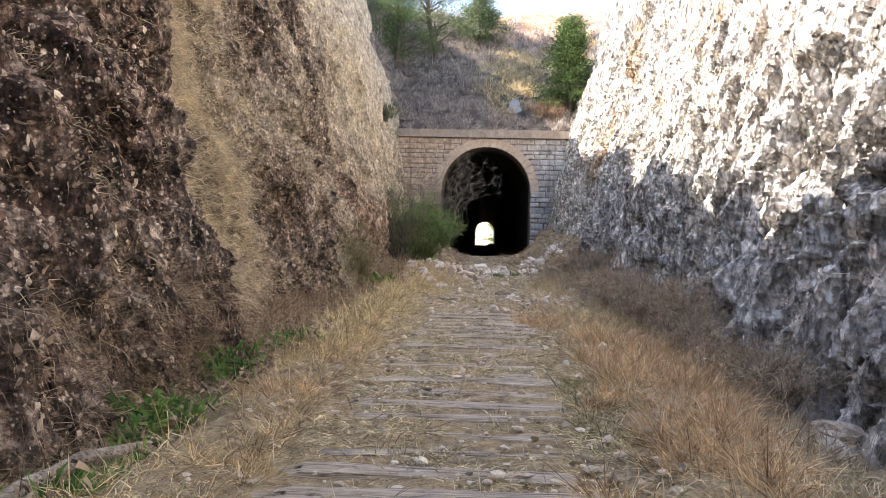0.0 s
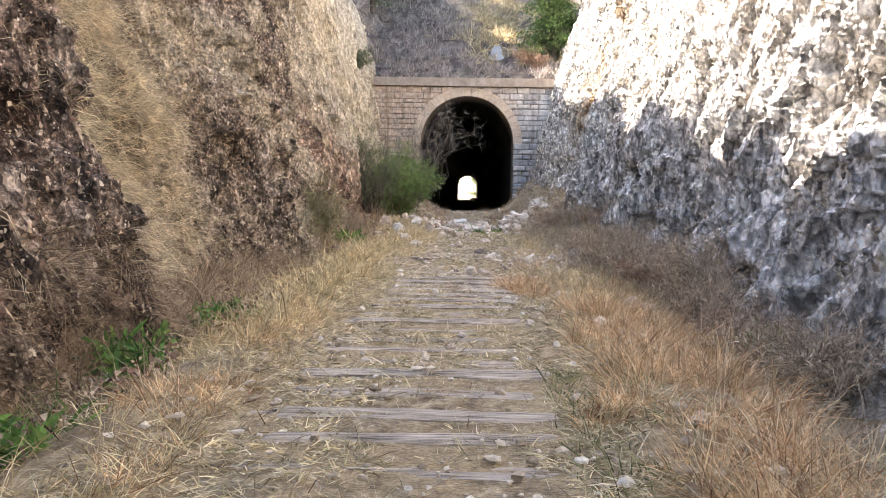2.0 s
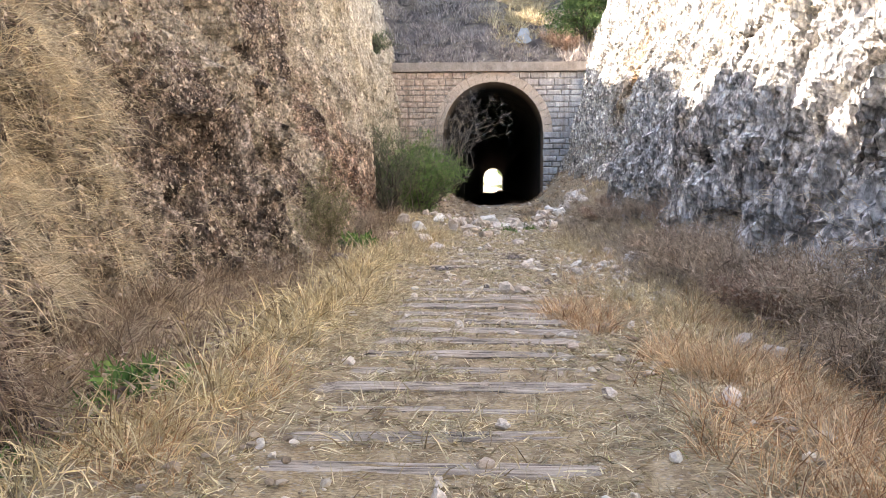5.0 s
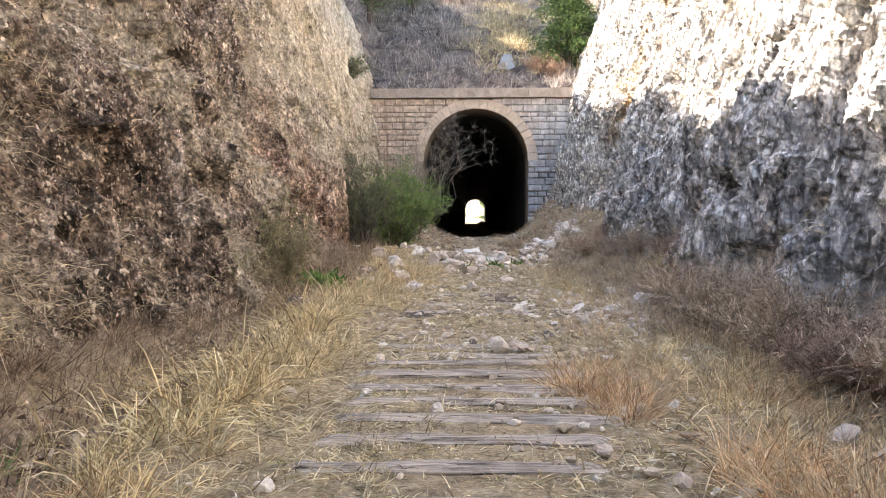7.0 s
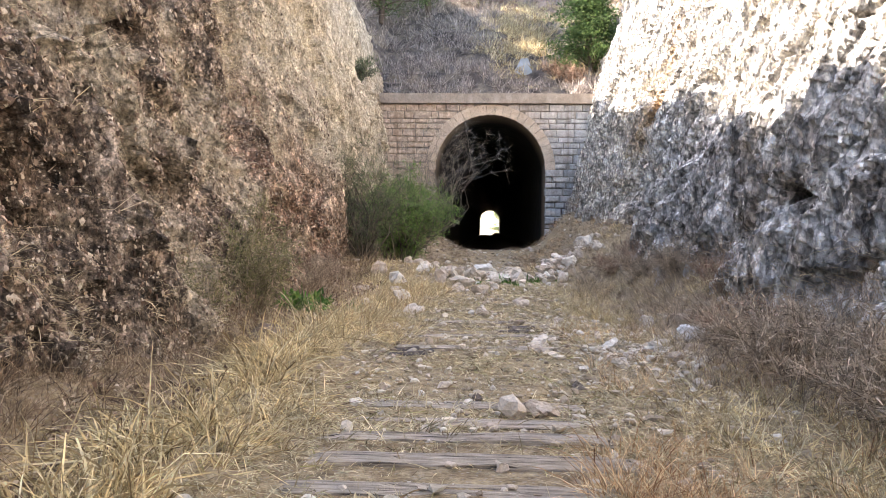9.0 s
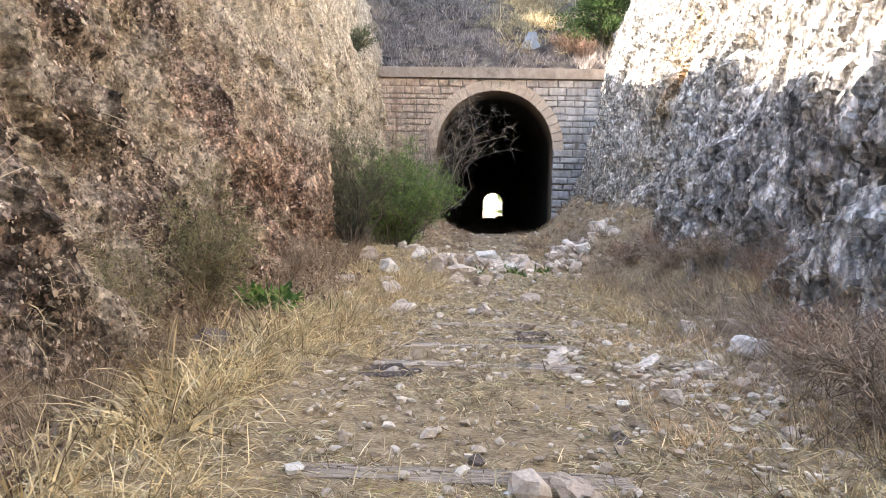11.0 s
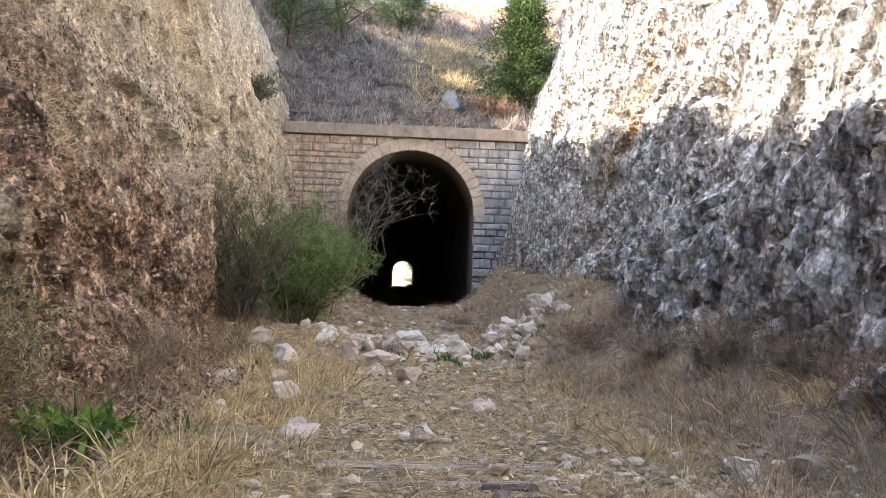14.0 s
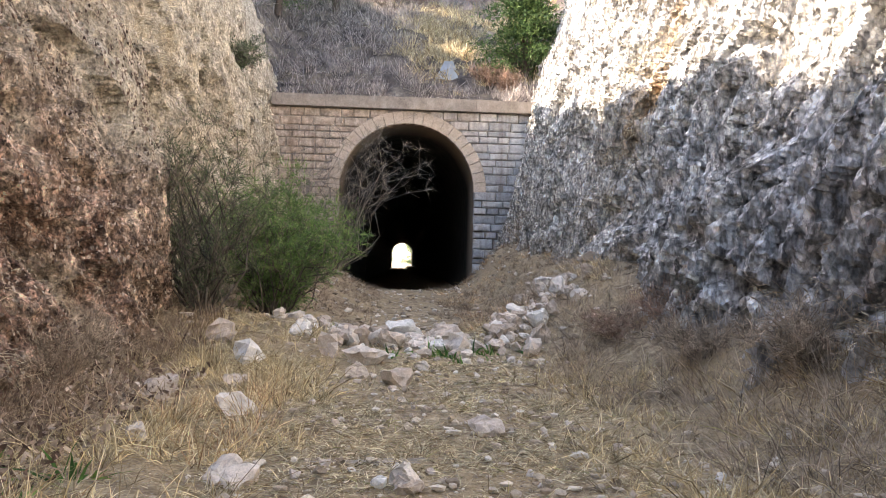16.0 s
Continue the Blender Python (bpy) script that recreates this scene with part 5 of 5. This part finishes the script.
def rock_chips():
    """Angular splinters of rock standing out of both faces."""
    rng = np.random.default_rng(23)

    def chips(face, side, n, y0, y1, top, big, skew, power):
        y, z = y0 + (y1 - y0) * rng.uniform(0, 1, n) ** power, top * rng.uniform(0, 1, n) ** 1.2 - 0.1
        size = big * (0.25 + 0.75 * rng.uniform(0, 1, n) ** 2.2)
        c = np.stack([face(y, z) + side * 0.05 * size, y, z], 1)
        a = skew + rng.normal(size=n) * 0.4
        along = np.stack([np.zeros(n), np.cos(a), np.sin(a)], 1)
        across = np.stack([np.zeros(n), -np.sin(a), np.cos(a)], 1)
        out = np.array([[-side, 0.0, 0.0]])
        s1 = size[:, None]
        w = rng.uniform(0.25, 0.55, (n, 1))
        tip = -out * s1 * rng.uniform(0.1, 0.4, (n, 1))
        v = np.stack([c - along * s1 * 0.6, c + along * s1 * 0.6 + across * s1 * 0.15 * rng.normal(size=(n, 1)), c + across * s1 * w, c - across * s1 * w,
                      c + tip + along * s1 * 0.3 * rng.normal(size=(n, 1)) + across * s1 * 0.25 * rng.normal(size=(n, 1))], 1)
        tri = np.array([(0, 3, 4), (3, 1, 4), (1, 2, 4), (2, 0, 4)])
        return v.reshape(-1, 3), (np.arange(n)[:, None, None] * 5 + tri[None]).reshape(-1, 3)

    v, f = join([chips(face_left, 1, 24000, 2.5, 30, 7.5, 0.10, -0.6, 1.2), chips(face_left, 1, 24000, 14, 31, 5.5, 0.085, -0.5, 1.0)])
    tagged(new("brown_rock_chips", mesh_np("brown_rock_chips", v, f, CLAST, smooth=False)), "angular brown and pale chips standing out of the rock", "stones", kind="stuff")
    v, f = chips(face_right, -1, 30000, 5, 46, 7.0, 0.10, 1.95, 1.15)
    tagged(new("grey_rock_chips", mesh_np("grey_rock_chips", v, f, ROCK_R, smooth=False)), "angular grey chips standing out of the fractured rock", "stones", kind="stuff")


rock_chips()
build_rocks()
pebbles()


# ---- metal sheet and log ----
def metal_sheet():
    bm = bmesh.new()
    rows = []
    for k in range(6):
        f = k / 5
        w = 0.62 - 0.40 * f
        rows.append([bm.verts.new((u * w + 0.10 * f, 0.28 * f - 0.10 * (1 - abs(u)), 1.05 * f + 0.03 * math.sin(5 * u + k))) for u in (-1, -0.4, 0.1, 0.55, 1)])
    for a, b in zip(rows, rows[1:]):
        for k in range(4):
            bm.faces.new((a[k], a[k + 1], b[k + 1], b[k]))
    bmesh.ops.solidify(bm, geom=bm.faces[:], thickness=0.02)
    n = Nodes("dull_zinc_sheet", 0.55, 0.5)
    c = n.ramp(n.noise(n.where(), 3, 5), [(0.3, (0.4, 0.44, 0.48)), (0.7, (0.58, 0.63, 0.68))])
    ob = new("metal_sheet", from_bm("metal_sheet", bm, n.done(c)))
    ob.location = (2.35, 54.3, float(hill_z(2.35, 54.3)) - 0.08)
    tagged(ob, "bent pale grey metal sheet lying on the hillside", "sheet metal")


def fallen_log():
    a = np.array([-2.75, 3.75, float(ground_z(-2.75, 3.75)) + 0.05])
    b = np.array([-2.15, 5.05, float(ground_z(-2.15, 5.05)) + 0.05])
    rng = np.random.default_rng(5)
    pts, (v, f) = limb(rng, a, b, 0.055, 0.035, 0.006, 9, 8)
    tagged(new("fallen_branch", mesh_np("fallen_branch", v, f, WOOD)), "grey weathered branch lying in the ditch grass", "branch")


metal_sheet()
fallen_log()


# ---- sleepers ----
def sleeper_mesh(seed, wood):
    r = random.Random(seed)
    size = (r.uniform(1.95, 2.25), r.uniform(0.17, 0.22), 0.15)
    bm = bmesh.new()
    nx, ny = 22, 5
    ring = []
    for i in range(nx + 1):
        u = i / nx
        x = (u - 0.5) * size[0]
        row = []
        for j in range(ny + 1):
            w = j / ny
            y = (w - 0.5) * size[1] + 0.014 * noise.noise(Vector((x * 1.5, seed, w * 3)))
            rot = max(0, abs(u - 0.5) * 2 - 0.82) * r.uniform(0.1, 0.5)
            z = 0.010 * noise.noise(Vector((x * 2.2, w * 7, seed * 5.1))) - 0.02 * (abs(w - 0.5) * 2) ** 4 - rot - (0.02 if noise.noise(Vector((x * 0.9, w * 14, seed * 2.3))) > 0.28 else 0)
            row.append(bm.verts.new((x + 0.03 * noise.noise(Vector((w * 9, seed, 0))) * (1 if i in (0, nx) else 0), y, z)))
        low0, low1 = bm.verts.new((x, row[0].co.y, -size[2])), bm.verts.new((x, row[-1].co.y, -size[2]))
        ring.append([low0] + row + [low1])
    for a, b in zip(ring, ring[1:]):
        for k in range(len(a) - 1):
            bm.faces.new((a[k], a[k + 1], b[k + 1], b[k]))
    bm.faces.new(ring[0])
    bm.faces.new(ring[-1])
    return from_bm("sleeper", bm, wood, False)


def build_sleepers():
    r = random.Random(9)
    meshes = [sleeper_mesh(k, WOOD) for k in range(9)]
    y = -1.6
    while y < 24:
        if y < 16 or r.random() < 0.75:
            x = float(track_x(y)) + r.uniform(-0.1, 0.1)
            ob = new("sleeper", r.choice(meshes))
            z = float(ground_z(x, y)) + r.uniform(0.0, 0.036) + float(np.interp(y, [8, 12, 20, 23], [0.004, 0.004, 0.012, -0.012]))
            ob.matrix_world = Matrix.Translation((x, y, z)) @ pose(0, 0, 0, 0, r.uniform(-0.5, 0.5), r.uniform(-1.8, 1.8))
            tagged(ob, "weathered grey wooden sleeper half buried in straw", "railway sleeper", "sleepers")
        y += r.uniform(0.47, 0.56)
    # rotten ends that stand out of the bed
    rotten = [sleeper_mesh(20 + k, plain("rotten_dark_wood", (0.05, 0.04, 0.036), (0.24, 0.2, 0.18), 14)) for k in range(2)]
    for k, (x, y, turn, long, wide) in enumerate(((-0.72, 18.15, 4, 0.24, 0.4), (-0.6, 18.32, -7, 0.2, 0.3), (-0.75, 18.45, 9, 0.16, 0.35), (0.55, 20.1, 3, 0.28, 0.35), (0.62, 20.3, -3, 0.34, 0.25), (0.7, 20.6, -6, 0.22, 0.4))):
        ob = new("sleeper_end", rotten[k % 2])
        ob.matrix_world = Matrix.Translation((x, y, float(ground_z(x, y)) + 0.04)) @ pose(0, 0, 0, 7 - 3 * (k % 4), -2, turn) @ Matrix.Diagonal((long, wide, 1, 1))
        tagged(ob, "dark rotten broken end of a wooden sleeper", "railway sleeper", "broken sleepers")


build_sleepers()


# ---- the portal's stones ----
def block_mesh(seed):
    """A rock-faced block of unit size, its face towards -y."""
    r = random.Random(seed)
    bm = bmesh.new()
    back = [bm.verts.new((x, 0.5, z)) for x, z in ((-0.5, -0.5), (0.5, -0.5), (0.5, 0.5), (-0.5, 0.5))]
    edge = [bm.verts.new((x + r.uniform(-0.03, 0.02), -0.15, z + r.uniform(-0.045, 0.03))) for x, z in ((-0.5, -0.5), (0.5, -0.5), (0.5, 0.5), (-0.5, 0.5))]
    face = [bm.verts.new((x * r.uniform(0.8, 0.95), r.uniform(-0.5, -0.36), z * r.uniform(0.66, 0.86))) for x, z in ((-0.5, -0.5), (0.5, -0.5), (0.5, 0.5), (-0.5, 0.5))]
    mid = bm.verts.new((r.uniform(-0.2, 0.2), r.uniform(-0.6, -0.42), r.uniform(-0.2, 0.2)))
    for k in range(4):
        j = (k + 1) % 4
        bm.faces.new((back[k], back[j], edge[j], edge[k]))
        bm.faces.new((edge[k], edge[j], face[j], face[k]))
        bm.faces.new((face[k], face[j], mid))
    return from_bm("stone_block", bm, ASHLAR)


def build_blocks():
    r = random.Random(21)
    meshes = [block_mesh(k) for k in range(12)]
    slots = ((-3.75, 4.25, 4.75), (4.62, 4.4, 4.95))

    def lay(x0, x1, z0, z1):
        ob = part("stone_block", r.choice(meshes), WALL)
        deep = r.uniform(0.12, 0.17) + (r.uniform(0.06, 0.2) if x0 > AX + AR - 0.1 and z0 < ASPRING and x1 < 5.2 else 0.0)
        ob.matrix_world = Matrix.Translation(((x0 + x1) / 2, PY + 0.105 - deep / 2, (z0 + z1) / 2)) @ Matrix.Rotation(r.uniform(-0.02, 0.02), 4, "Y") @ Matrix.Diagonal((x1 - x0 - r.uniform(0.012, 0.05), deep, z1 - z0 - r.uniform(0.012, 0.045), 1))

    z = -0.1
    while z < TOP - 0.05:
        h = min(r.choice((0.24, 0.3, 0.34, 0.4, 0.46)), TOP - z)
        if TOP - (z + h) < 0.15:
            h = TOP - z
        m = z + h / 2
        if m < ASPRING:
            gap = AR
        else:
            d = m - ASPRING
            gap = math.sqrt(max((AR + RING - 0.06) ** 2 - d * d, 0))
        spans = [(-5.5, AX - gap), (AX + gap, 5.9)] if gap > 0.05 else [(-5.5, 5.9)]
        if m < ASPRING:
            spans = [(-5.5, AX - AR - 0.0), (AX + AR, 5.9)]
        for a, b in spans:
            edges, x = [a], a
            while b - x > 1.1:
                x += r.uniform(0.36, 1.05)
                edges.append(x)
            edges.append(b)
            for x0, x1 in zip(edges, edges[1:]):
                if x1 - x0 < 0.08:
                    continue
                cut = [s for s in slots if s[1] < m < s[2] and x0 < s[0] + 0.07 and x1 > s[0] - 0.07]
                if cut:
                    s = cut[0][0]
                    if s - 0.07 - x0 > 0.08:
                        lay(x0, s - 0.07, z, z + h)
                    if x1 - s - 0.07 > 0.08:
                        lay(s + 0.07, x1, z, z + h)
                else:
                    lay(x0, x1, z, z + h)
        z += h
    count = 23
    bm = bmesh.new()
    half = math.pi / count / 2 * 0.975
    vs = []
    for y, q in ((PY - 0.055, 0.96), (PY - 0.03, 1.0), (PY + 0.3, 1.0)):
        row = []
        for rad, sgn in ((AR, -1), (AR, 1), (AR + RING, 1), (AR + RING, -1)):
            a, rr = half * sgn * q, (rad + (0.02 if rad == AR else -0.02) if q < 1 else rad)
            row.append(bm.verts.new((rr * math.sin(a), y, rr * math.cos(a))))
        vs.append(row)
    bm.faces.new(vs[0])
    bm.faces.new(vs[2])
    for p, q in zip(vs, vs[1:]):
        for k in range(4):
            bm.faces.new((p[k], p[(k + 1) % 4], q[(k + 1) % 4], q[k]))
    me = from_bm("arch_stone", bm, ARCH)
    for k in range(count):
        a = 90 - 180 * (k + 0.5) / count
        ob = part("arch_stone", me, WALL)
        ob.matrix_world = Matrix.Translation((AX, r.uniform(-0.012, 0.008), ASPRING)) @ pose(0, 0, 0, 0, a, 0)


build_blocks()
